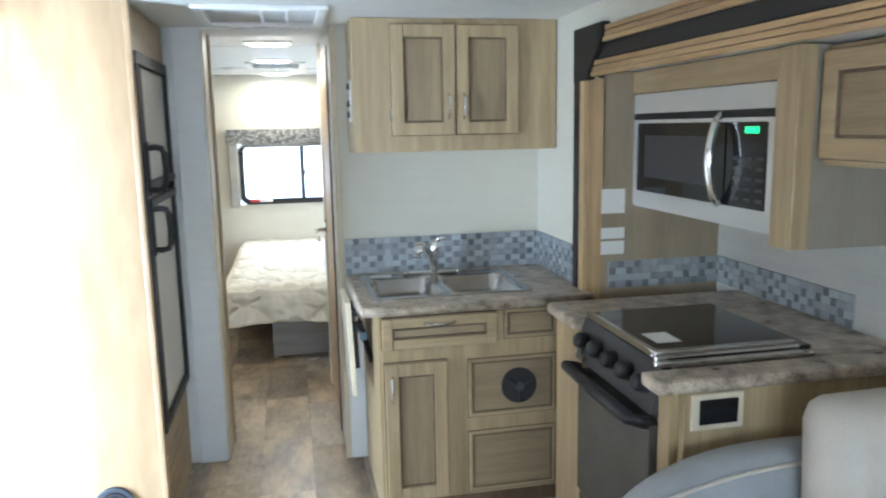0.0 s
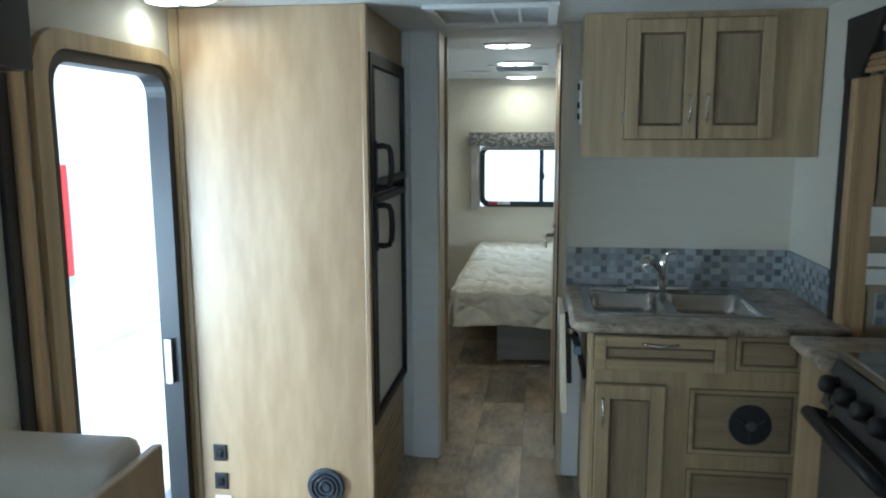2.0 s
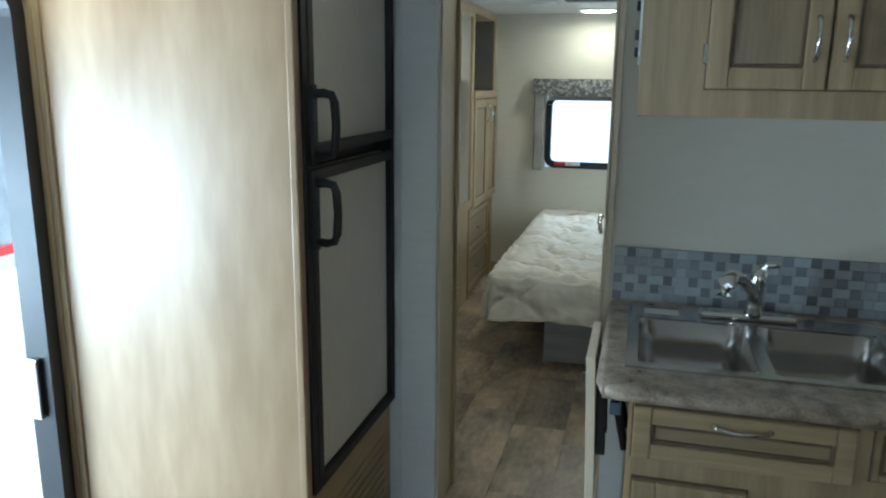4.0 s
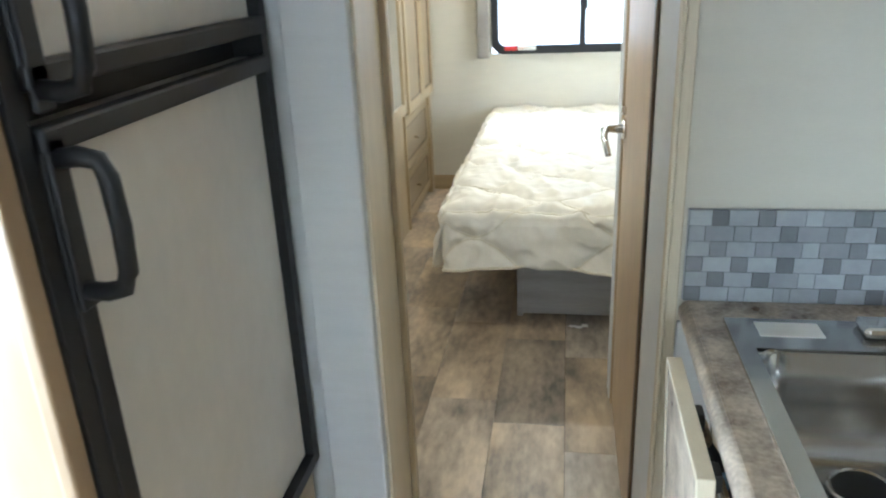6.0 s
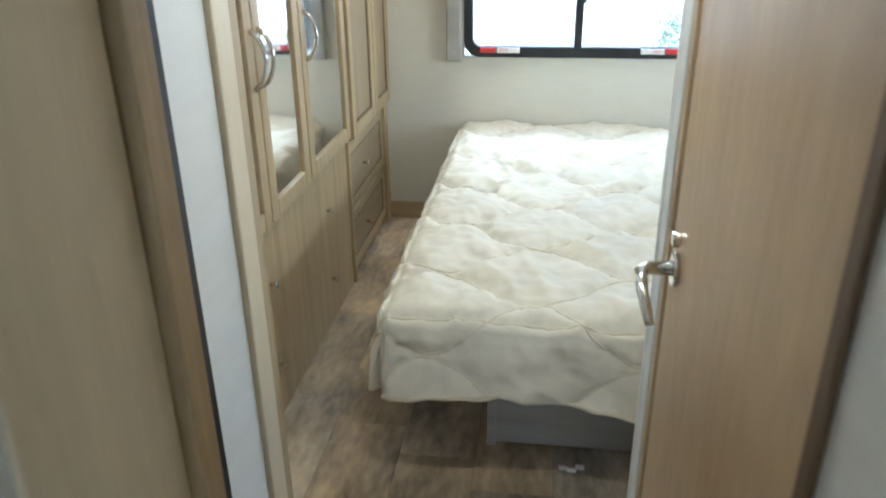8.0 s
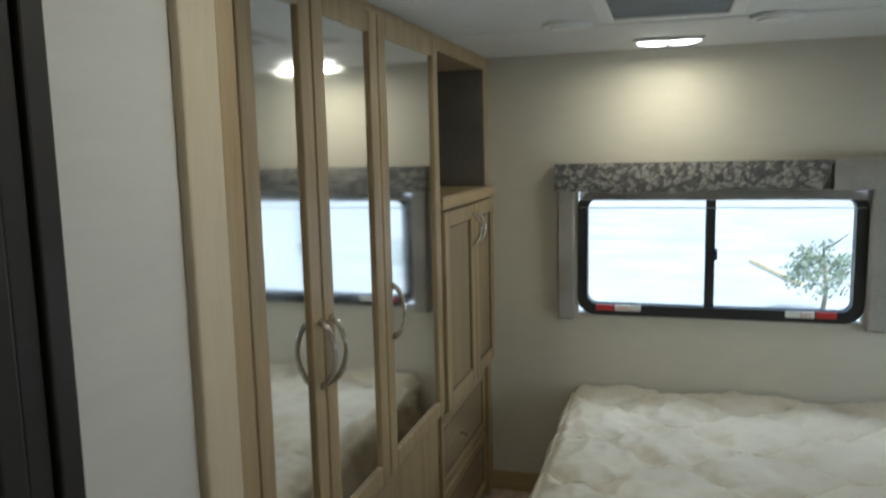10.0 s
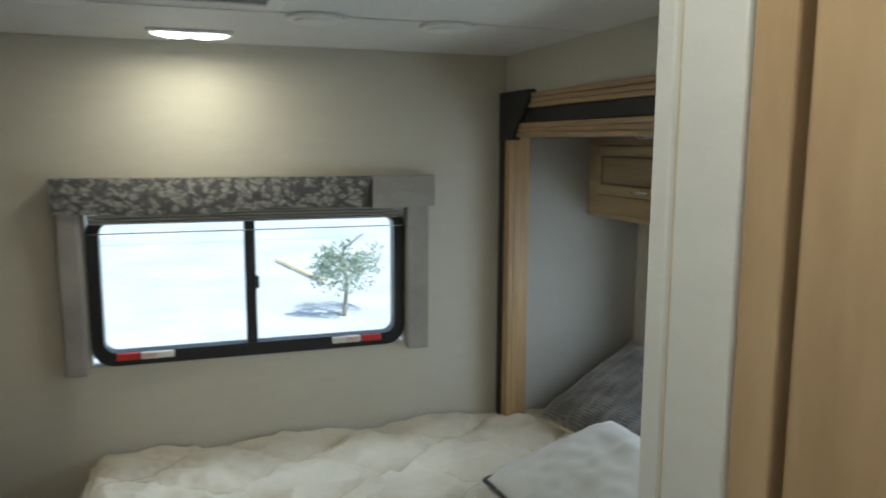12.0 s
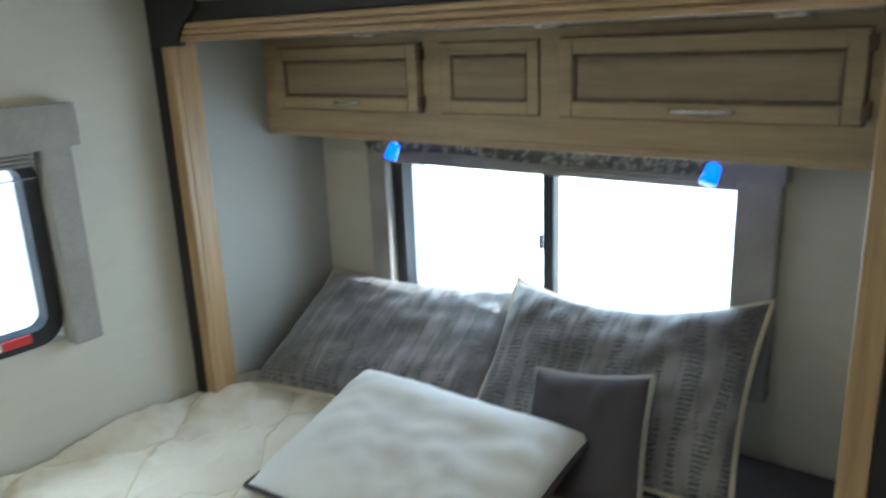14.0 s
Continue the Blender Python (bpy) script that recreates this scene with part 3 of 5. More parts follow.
rear_window = sliding_window("window_rear", "y", REAR, -1, 1.585, 2.755, 0.915, 1.465, 2.15, "black-framed sliding window in the rear wall")
bed_window = sliding_window("window_bed", "x", BB, -1, 5.03, 6.31, 0.77, 1.39, 5.675, "black-framed sliding window behind the bed head")
# unseen window, added as the way in for the lounge fill lamp
sliding_window("window_front_added", "y", FRONT, 1, 1.21, 2.79, 0.96, 1.64, 2.0, "unseen black-framed sliding window added in the front wall")
for a in (1.66, 2.46):
    for dx, w, m, nm in ((0.0 if a < 2 else 0.12, 0.08, red_plastic, "release_catch"), (0.085 if a < 2 else 0.0, 0.115, paper, "exit_label")):
        part(nm, B(a + dx, a + dx + w, REAR - 0.028, REAR - 0.0145, 0.928, 0.954, bev=0.003), m, rear_window)


def lettering(text, size, m, material, parent, name="lettering"):
    cu = bpy.data.curves.new(name, "FONT")
    cu.body, cu.size, cu.align_x, cu.align_y, cu.extrude = text, size, "CENTER", "CENTER", 0.0004
    ob = bpy.data.objects.new("tmp", cu)
    me = bpy.data.meshes.new_from_object(ob)
    bpy.data.objects.remove(ob)
    me.transform(Matrix.Translation(-ORG[parent.name]) @ m)
    me.materials.append(material)
    o = new(name, me)
    o.parent = parent
    ORG[o.name] = ORG[parent.name]
    return o


for x in (1.78, 2.54):
    lettering("EXIT", 0.022, pose(x, REAR - 0.0295, 0.941, 90, 0, 0), red_ink, rear_window)


def valance(name, plane, c, out, a0, a1, z0, z1, drop, label, split):
    """A cloth window valance: a padded box across the top, half figured and half plain, and two side wings."""
    th = thing(name, at_plane(plane, c, (a0 + a1) / 2, drop), label, "window valance")
    f = c + out * 0.065
    cut = 0.05 if split > a0 else 0
    for nm, lo, hi, m in ((("figured_cover", a0, split, valance_cloth), ("plain_cover", split, a1, label_grey)) if plane == "y" else (("plain_cover", a0, split, label_grey), ("figured_cover", split, a1, valance_cloth))):
        bm = bmesh.new()
        n = 24
        for i in range(n + 1):
            a = lo + (hi - lo) * i / n
            sag = 0.012 * math.sin(6.0 * a) * math.sin(2.3 * a)
            for cc, z in ((c, z1), (f, z1), (f + out * 0.006, (z0 + z1) / 2), (f, z0 - sag), (c, z0 - sag)):
                aa = a + (cut * ((z1 - z) / (z1 - z0) * -1.0) if nm == "figured_cover" and i == n else 0)
                bm.verts.new(at_plane(plane, cc, aa, z))
        bm.verts.ensure_lookup_table()
        for i in range(n):
            for k in range(5):
                p, q = i * 5 + k, i * 5 + (k + 1) % 5
                bm.faces.new((bm.verts[p], bm.verts[q], bm.verts[q + 5], bm.verts[p + 5]))
        bm.faces.new(bm.verts[0:5]), bm.faces.new(bm.verts[-5:])
        part(nm, bm, m, th, "", False)
    for lo, hi in ((a0 + 0.01, a0 + (0.085 if plane == "y" else 0.125)), (a1 - 0.11, a1 - 0.02)):
        part("side_wing", slab(bmesh.new(), plane, c + out * 0.003, f - out * 0.012, lo, hi, drop, z0 + 0.01, 0.008), label_grey, th, "plain grey padded side wing")
    bm = bmesh.new()
    for k in range(4):
        slab(bm, plane, c + out * 0.016, c + out * 0.042, a0 + 0.11, a1 - 0.125, z0 - 0.005 - 0.012 * k, z0 + 0.004 - 0.012 * k, 0.002)
    part("folded_shade", bm, label_grey, th, "folded pleated shade")
    if plane == "y":
        part("shade_cord", tube(bmesh.new(), [at_plane(plane, c + out * 0.03, a0 + 0.11 + (a1 - a0 - 0.235) * k / 8, z0 - 0.075) for k in range(9)], 0.0022, 6), label_grey, th, "thin shade cord", True)
    return th


valance("window_valance", "y", REAR, -1, 1.478, 2.878, 1.475, 1.60, 0.885, "grey leaf-patterned cloth valance over the rear window", 2.62)
valance("window_valance", "x", BB, -1, 4.96, 6.43, 1.352, 1.436, 0.72, "grey leaf-patterned cloth valance over the bed-head window", 5.15)

# ---- entrance door ----
ent = thing("door_entrance", (L, 2.03, 0), "open entrance doorway with black gasket and oak casing", "door", kind="structure")
bm = ring_frame(bmesh.new(), "x", L + 0.008, L - 0.07, rounded_loop(1.665, 2.40, -0.05, 1.83, 0.10), rounded_loop(1.705, 2.355, -0.02, 1.795, 0.075))
part("gasket_frame", bm, black_plastic, ent)
bm = ring_frame(bmesh.new(), "x", L + 0.022, L, rounded_loop(1.60, 2.418, -0.06, 1.885, 0.13), rounded_loop(1.663, 2.402, -0.05, 1.832, 0.10))
part("casing", bm, wood_z, ent, "oak casing round the doorway")
part("strike_plate", B(L - 0.05, L - 0.02, 2.335, 2.352, 0.62, 0.80, bev=0.003), chrome, ent, "bright metal latch plate")

# ---- fridge and its cabinet ----
fc = thing("fridge_cabinet", (1.12, 2.78, 0), "tall maple-panelled cabinet round the fridge", "cabinet")
bm = bmesh.new()
box(bm, L + 0.003, 1.50, 2.42, 2.445, 0, 2.048, 0.002)
part("side_panel", bm, panel_wood, fc, "glossy maple-grain side panel")
part("corner_bead", B(1.485, 1.506, 2.414, 2.447, 0, 2.048, bev=0.004), panel_wood, fc)
part("top_board", B(L + 0.003, 1.50, 2.446, 3.143, 1.885, 2.048, bev=0.003), wood_y, fc, "oak board over the fridge")
part("lower_board", B(L + 0.003, 1.492, 2.446, 3.143, 0.0, 0.44, bev=0.003), wood_y, fc, "oak grille board under the fridge")
part("back_board", B(L + 0.003, L + 0.02, 2.446, 3.143, 0.441, 1.884), wood_y, fc)
part("edge_strip", B(0.752, 0.79, 2.41, 2.42, 0, 2.048, bev=0.003), wood_z, fc, "oak edge strip against the wall")
bm = bmesh.new()
for k in range(7):
    box(bm, 1.492, 1.497, 2.52, 3.07, 0.10 + 0.035 * k, 0.118 + 0.035 * k, 0.002)
part("grille", bm, wood_y, fc)
v = thing("round_vent", (1.309, 2.41, 0.19), "round dark grey plastic vent in the maple panel", "vent")
bm = disc(bmesh.new(), (1.309, 2.411, 0.192), 0.075, 0.018, "y", 32, 0.004)
part("rim", bm, mat("slate_plastic", (0.05, 0.06, 0.08), 0.5), v)
for r in (0.055, 0.038, 0.02):
    bm = bmesh.new()
    pts = [(1.309 + r * math.cos(a), 2.402, 0.192 + r * math.sin(a)) for a in (2 * math.pi * k / 24 for k in range(25))]
    part("louvre", tube(bm, pts, 0.005, 6), black_plastic, v)
for nm, z, m, lab in (("wall_switch", 0.309, black_plastic, "small dark switch on the maple panel"), ("wall_switch", 0.188, black_plastic, "small dark switch on the maple panel")):
    s = thing(nm, (0.87, 2.42, z), lab, "switch", "panel switches")
    part("plate", B(0.842, 0.897, 2.412, 2.4195, z - 0.035, z + 0.035, bev=0.004), m, s)
    part("rocker", B(0.857, 0.882, 2.405, 2.412, z - 0.018, z + 0.018, bev=0.003), black_glass, s)
s = thing("safety_valve", (0.874, 2.42, 0.08), "red round safety knob on a white plate", "knob")
part("plate", B(0.84, 0.91, 2.413, 2.4195, 0.045, 0.125, bev=0.004), white_plastic, s)
part("knob", disc(bmesh.new(), (0.878, 2.40, 0.082), 0.028, 0.026, "y", 20, 0.005), red_plastic, s)

fr = thing("fridge", (1.2, 2.79, 0.45), "grey two-door fridge with black frame and black handles", "fridge")
part("body", B(L + 0.03, 1.455, 2.455, 3.135, 0.445, 1.88), black_plastic, fr)
bm = ring_frame(bmesh.new(), "x", 1.455, 1.512, rounded_loop(2.448, 3.142, 0.442, 1.883, 0.006), rounded_loop(2.475, 3.112, 0.47, 1.84, 0.004))
part("outer_frame", bm, black_plastic, fr, "black plastic frame")
for nm, z0, z1 in (("freezer_door", 1.382, 1.84), ("fridge_door", 0.47, 1.346)):
    d = part(nm, B(1.458, 1.495, 2.478, 3.108, z0 + 0.004, z1 - 0.004, bev=0.004), fridge_panel, fr, "grey door panel")
    bm = bmesh.new()
    box(bm, 1.497, 1.522, 2.478, 3.108, (z0 if nm == "freezer_door" else z1 - 0.03), (z0 + 0.03 if nm == "freezer_door" else z1), 0.005)
    part("trim_bar", bm, black_plastic, d, "black bar on the door edge")
    bm = bmesh.new()
    box(bm, 1.497, 1.515, 2.478, 2.512, z0 + 0.006, z1 - 0.006, 0.004)
    part("handle_side", bm, black_plastic, d)
    zc = z0 + 0.078 if nm == "freezer_door" else z1 - 0.112
    y = 2.492
    pts = [(1.512, y, zc - 0.076), (1.545, y + 0.002, zc - 0.079), (1.566, y + 0.004, zc - 0.074), (1.574, y + 0.004, zc - 0.055), (1.577, y + 0.004, zc), (1.574, y + 0.004, zc + 0.055), (1.566, y + 0.004, zc + 0.074), (1.545, y + 0.002, zc + 0.079), (1.512, y, zc + 0.076)]
    part("handle_plate", B(1.5145, 1.522, 2.480, 2.510, zc - 0.10, zc + 0.10, bev=0.003), black_plastic, d)
    part("handle", tube(bmesh.new(), pts, 0.0115, 10), black_plastic, d, "black loop handle", True)

# ---- kitchen sink unit ----
sk = thing("sink_cabinet", (2.76, 2.7, 0), "oak base cabinet under the kitchen sink", "cabinet")
CF = 2.375
bm = bmesh.new()
box(bm, 2.345, 3.19, CF, CF + 0.022, 0.09, 0.875)
part("face_frame", bm, wood_z, sk)
part("side", B(2.335, 2.355, CF + 0.022, 3.035, 0.0, 0.875), wood_z, sk)
part("side", B(3.17, 3.19, CF + 0.022, 3.035, 0.0, 0.875), wood_z, sk)
part("plinth", B(2.36, 3.17, 2.43, 2.45, 0.0, 0.09), brown_trim, sk)
d = framed_front("drawer_front", sk, "y", CF, -1, 2.345, 2.805, 0.735, 0.862, 0.04, wood_x)
pull(d, "y", CF - 0.02, -1, 2.575, 0.835, 0.12, False)
framed_front("false_front", sk, "y", CF, -1, 2.842, 3.065, 0.745, 0.866, 0.014, wood_x, 0.005, 0.007)
d = framed_front("cabinet_door", sk, "y", CF, -1, 2.352, 2.60, 0.105, 0.678, 0.052, wood_z)
pull(d, "y", CF - 0.02, -1, 2.378, 0.575, 0.10)
framed_front("fixed_panel", sk, "y", CF, -1, 2.69, 3.06, 0.425, 0.668, 0.014, wood_x, 0.005, 0.007)
framed_front("fixed_panel", sk, "y", CF, -1, 2.69, 3.06, 0.10, 0.362, 0.014, wood_x, 0.005, 0.007)
rv = thing("floor_register", (2.90, 2.36, 0.53), "round black heater vent on the oak sink cabinet", "vent")
part("rim", disc(bmesh.new(), (2.90, 2.365, 0.545), 0.074, 0.02, "y", 32, 0.005), black_plastic, rv)
part("hub", disc(bmesh.new(), (2.90, 2.349, 0.545), 0.018, 0.014, "y", 16, 0.003), mat("dark_grey_plastic", (0.06, 0.06, 0.06), 0.4), rv)
for k in range(3):
    bm = bmesh.new()
    a = radians(30 + 120 * k)
    tube(bm, [(2.90, 2.352, 0.545), (2.90 + 0.06 * math.cos(a), 2.353, 0.545 + 0.06 * math.sin(a))], 0.006, 6)
    part("louvre", bm, black_plastic, rv)


def counter_mesh(x0, x1, y0, y1, z0, z1, hole=None, rad=0.06):
    """A worktop with one rounded front-left corner and a bull-nosed edge; hole: x0, x1, y0, y1."""
    bm = bmesh.new()
    if hole:
        h0, h1, k0, k1 = hole
        for a in ((x0, h0, y0, y1), (h1, x1, y0, y1), (h0, h1, y0, k0), (h0, h1, k1, y1)):
            box(bm, *a, z0, z1)
        bmesh.ops.remove_doubles(bm, verts=bm.verts, dist=0.0005)
    else:
        box(bm, x0, x1, y0, y1, z0, z1, 0.012)
    return bm


ct = thing("sink_worktop", (2.75, 2.68, 0.88), "mottled brown stone-look worktop with rounded edges", "worktop")
part("slab", counter_mesh(2.272, 3.205, 2.345, 3.035, 0.876, 0.914, (2.335, 2.975, 2.47, 2.945)), counter_mat, ct)
bm = bmesh.new()
tube(bm, [(2.276, 3.03, 0.895), (2.274, 2.5, 0.895), (2.273, 2.40, 0.895), (2.282, 2.362, 0.895), (2.305, 2.346, 0.895), (2.37, 2.342, 0.895), (3.205, 2.342, 0.895)], 0.0192, 10)
part("rounded_edge", bm, counter_mat, ct, "", True)
sn = thing("kitchen_sink", (2.73, 2.7, 0.75), "double-bowl stainless steel kitchen sink", "sink")
SX0, SX1, SY0, SY1 = 2.318, 2.988, 2.455, 2.955
bowls = ((2.345, 2.625), (2.655, 2.958))


def bowl(bm, x0, x1, y0, y1, zt, depth, r=0.05, n=6):
    """A pressed bowl with rounded corners and a flat bottom."""
    rings = []
    for inset, z in ((-0.004, zt + 0.001), (0.004, zt - 0.006), (0.012, zt - 0.5 * depth), (0.022, zt - depth + 0.02), (0.05, zt - depth)):
        rings.append([bm.verts.new((a, b, z)) for a, b in rounded_loop(x0 + inset, x1 - inset, y0 + inset, y1 - inset, max(r - inset * 0.3, 0.02), n)])
    for p, q in zip(rings, rings[1:]):
        for i in range(len(p)):
            j = (i + 1) % len(p)
            bm.faces.new((p[i], p[j], q[j], q[i]))
    bm.faces.new(rings[-1])


for x0, x1 in bowls:
    bm = bmesh.new()
    bowl(bm, x0, x1, 2.482, 2.855, 0.919, 0.17)
    part("bowl", bm, steel, sn, "", True)
    bm = disc(bmesh.new(), ((x0 + x1) / 2, 2.745, 0.7525), 0.042, 0.006, "z", 24, 0.002)
    dr = part("drain", bm, black_glass, sn)
    part("drain_ring", tube(bmesh.new(), [((x0 + x1) / 2 + 0.044 * math.cos(a), 2.745 + 0.044 * math.sin(a), 0.755) for a in (2 * math.pi * k / 24 for k in range(25))], 0.004, 6), chrome, dr)
bm = bmesh.new()
box(bm, SX0, 2.347, SY0, SY1, 0.914, 0.9205), box(bm, 2.623, 2.657, 2.484, 2.853, 0.914, 0.9205), box(bm, 2.956, SX1, SY0, SY1, 0.914, 0.9205)
box(bm, 2.347, 2.956, SY0, 2.484, 0.914, 0.9205), box(bm, 2.347, 2.956, 2.853, SY1, 0.914, 0.9205)
part("rim", bm, steel, sn)
part("paper_notice", B(2.362, 2.458, 2.892, 2.940, 0.9207, 0.9215), paper, sn, "white printed paper notice")

fa = thing("kitchen_tap", (2.640, 2.915, 0.92), "chrome kitchen tap with pull-out spray head", "tap")
part("base_plate", B(2.513, 2.775, 2.89, 2.945, 0.9208, 0.938, bev=0.008), chrome, fa)
part("body", tube(bmesh.new(), [(2.660, 2.915, 0.93), (2.660, 2.915, 0.98), (2.665, 2.913, 1.04), (2.668, 2.905, 1.075)], [0.028, 0.022, 0.024, 0.018], 16), chrome, fa, "", True)
part("spout", tube(bmesh.new(), [(2.665, 2.910, 0.965), (2.640, 2.865, 1.02), (2.605, 2.815, 1.06), (2.575, 2.770, 1.075), (2.560, 2.745, 1.06), (2.555, 2.735, 1.03)], [0.016, 0.016, 0.017, 0.021, 0.025, 0.022], 14), chrome, fa, "", True)
part("lever", tube(bmesh.new(), [(2.668, 2.910, 1.065), (2.685, 2.895, 1.085), (2.710, 2.885, 1.088)], [0.014, 0.010, 0.008], 10), chrome, fa, "", True)

# ---- drop-down shelf beside the sink ----
catch_blue = mat("pale_blue_plastic", (0.20, 0.34, 0.50), 0.4)
fl = thing("drop_leaf_shelf", (2.24, 2.72, 0.48), "stone-look flap shelf hanging down beside the sink", "shelf")


def leaning(bm, lo_x, hi_x, z0, z1):
    """Leans upright pieces sideways: by lo_x at z0, by hi_x at z1."""
    for v in bm.verts:
        v.co.x += lo_x + (hi_x - lo_x) * (v.co.z - z0) / (z1 - z0)
    return bm


part("leaf", leaning(B(0, 0.02, 2.585, 2.87, 0.48, 0.875, bev=0.004), 2.238, 2.222, 0.48, 0.885), counter_mat, fl)
for a in ((2.583, 2.872, 0.8755, 0.885), (2.575, 2.5845, 0.48, 0.885), (2.8705, 2.88, 0.48, 0.885)):
    part("edge_band", leaning(B(-0.002, 0.022, *a, bev=0.002), 2.238, 2.222, 0.48, 0.885), cream_trim, fl, "pale edge band")
for y in (2.66, 2.80):
    br = part("folding_bracket", leaning(B(0.021, 0.045, y - 0.016, y + 0.016, 0.58, 0.84, bev=0.003), 2.238, 2.222, 0.48, 0.885), black_plastic, fl, "black folding bracket")
    part("bracket_arm", tube(bmesh.new(), [(2.262, y, 0.80), (2.30, y, 0.74), (2.331, y, 0.60)], 0.011, 8), black_plastic, br, "", True)
    part("hinge_pin", tube(bmesh.new(), [(2.268, y - 0.024, 0.80), (2.268, y + 0.024, 0.80)], 0.013, 10), chrome, br, "bright hinge pin", True)
    part("catch", B(2.285, 2.315, y - 0.014, y + 0.014, 0.70, 0.735, bev=0.004), catch_blue, br, "pale blue catch")

solid("trim_sink_end", B(2.257, 2.333, 3.029, 3.0395, 0.0, 0.872, bev=0.003), white_panel, "white board beside the sink cabinet", "trim")

# ---- wall cupboard over the sink ----
uc = thing("wall_cupboard", (2.76, 2.9, 1.5), "oak two-door wall cupboard over the sink", "cabinet")
UF = 2.775
part("face_frame", B(2.303, 3.205, UF, UF + 0.02, 1.488, 2.048, bev=0.002), wood_z, uc)
part("side", B(2.303, 2.321, UF + 0.02, 3.036, 1.488, 2.048), wood_z, uc)
part("side", B(3.187, 3.205, UF + 0.02, 3.036, 1.488, 2.048), wood_z, uc)
part("bottom", B(2.321, 3.187, UF + 0.02, 3.036, 1.49, 1.505), wood_x, uc)
for x0, x1, hx in ((2.467, 2.741, 2.712), (2.749, 3.023, 2.778)):
    d = framed_front("cupboard_door", uc, "y", UF, -1, x0, x1, 1.56, 2.02, 0.052, wood_z)
    pull(d, "y", UF - 0.02, -1, hx, 1.68, 0.10)
for z in (1.62,):
    part("hinge", B(2.454, 2.467, UF - 0.022, UF - 0.001, z, z + 0.05, bev=0.003), chrome, uc)
sw = thing("wall_switch", (2.30, 2.9, 1.7), "white switch strip with black toggles beside the cupboard", "switch")
part("plate", B(2.296, 2.3028, 2.86, 2.91, 1.62, 1.80, bev=0.002), white_plastic, sw)
for z in (1.64, 1.685, 1.76):
    part("toggle", B(2.286, 2.2965, 2.872, 2.898, z, z + 0.026, bev=0.003), black_plastic, sw)

# ---- slide-out kitchen: cooker, worktop, microwave ----
ST0, ST1, SF = 1.40, 1.955, 2.985
cw = thing("cooker_worktop", (3.4, 1.85, 0), "oak-fronted worktop unit round the cooker", "cabinet")
part("end_panel", B(3.03, 3.797, 1.30, 1.33, 0, 0.876), wood_z, cw)
part("front_strip", B(3.005, 3.035, 1.96, 2.21, 0, 0.876), wood_z, cw)
part("front_strip", B(3.005, 3.035, 1.331, 1.395, 0, 0.876), wood_z, cw)
part("far_side", B(3.05, 3.797, 2.19, 2.21, 0, 0.876), wood_z, cw)
bm = bmesh.new()
box(bm, 2.97, 3.797, 1.96, 2.235, 0.878, 0.918, 0.012), box(bm, 2.945, 3.797, 1.285, 1.395, 0.878, 0.918, 0.012), box(bm, 3.52, 3.797, 1.395, 1.96, 0.878, 0.918, 0.006)
part("slab", bm, counter_mat, cw, "mottled stone-look worktop")
cp = thing("control_panel", (3.14, 1.295, 0.8), "small black tank monitor panel on the cabinet end", "control panel")
part("plate", B(3.045, 3.20, 1.288, 1.2985, 0.772, 0.874, bev=0.004), cream_trim, cp)
part("display", B(3.066, 3.180, 1.282, 1.2878, 0.790, 0.860, bev=0.003), black_glass, cp, "dark blue-black display")
ck = thing("cooker", (3.25, 1.79, 0), "stainless steel gas cooker with black glass lid and oven", "cooker")
part("body", B(3.03, 3.50, ST0, ST1, 0.10, 0.90), black_plastic, ck)
part("oven_door", B(SF, 3.03, ST0 + 0.01, ST1 - 0.01, 0.30, 0.745, bev=0.006), mat("smoked_oven_glass", (0.10, 0.095, 0.085), 0.12, vary=0.1, bump=0), ck, "smoky glass oven door")
part("oven_handle", tube(bmesh.new(), [(SF, ST0 + 0.02, 0.75), (SF - 0.05, ST0 + 0.03, 0.765), (SF - 0.055, (ST0 + ST1) / 2, 0.765), (SF - 0.05, ST1 - 0.03, 0.765), (SF, ST1 - 0.02, 0.75)], 0.02, 10), black_plastic, ck, "thick black oven handle", True)
part("lower_panel", B(SF + 0.01, 3.03, ST0 + 0.01, ST1 - 0.01, 0.10, 0.29, bev=0.005), steel, ck)
bm = bmesh.new()
prof = [(SF - 0.005, 0.785), (SF + 0.03, 0.925), (SF + 0.06, 0.925), (SF + 0.06, 0.775)]
lo = [bm.verts.new((x, ST0, z)) for x, z in prof]
hi = [bm.verts.new((x, ST1, z)) for x, z in prof]
bm.faces.new(lo), bm.faces.new(hi[::-1])
for i in range(4):
    bm.faces.new((lo[i], lo[(i + 1) % 4], hi[(i + 1) % 4], hi[i]))
cpn = part("control_strip", bm, mat("dark_steel_strip", (0.12, 0.12, 0.125), 0.3, metal=0.6), ck, "dark steel control strip")
for k in range(5):
    y = ST1 - 0.055 - 0.11 * k
    part("knob", tube(bmesh.new(), [(SF + 0.012, y, 0.855), (SF - 0.02, y, 0.863), (SF - 0.028, y, 0.865)], [0.03, 0.026, 0.02], 18), black_plastic, cpn, "black control knob", True)
part("hob_tray", B(SF + 0.03, 3.50, ST0, ST1, 0.90, 0.926, bev=0.004), steel, ck)
part("glass_lid", B(SF + 0.045, 3.495, ST0 + 0.01, ST1 - 0.01, 0.93, 0.946, bev=0.005), mat("brown_black_lid_glass", (0.03, 0.027, 0.024), 0.08, vary=0.1, bump=0), ck, "dark folding glass lid")
bm = bmesh.new()
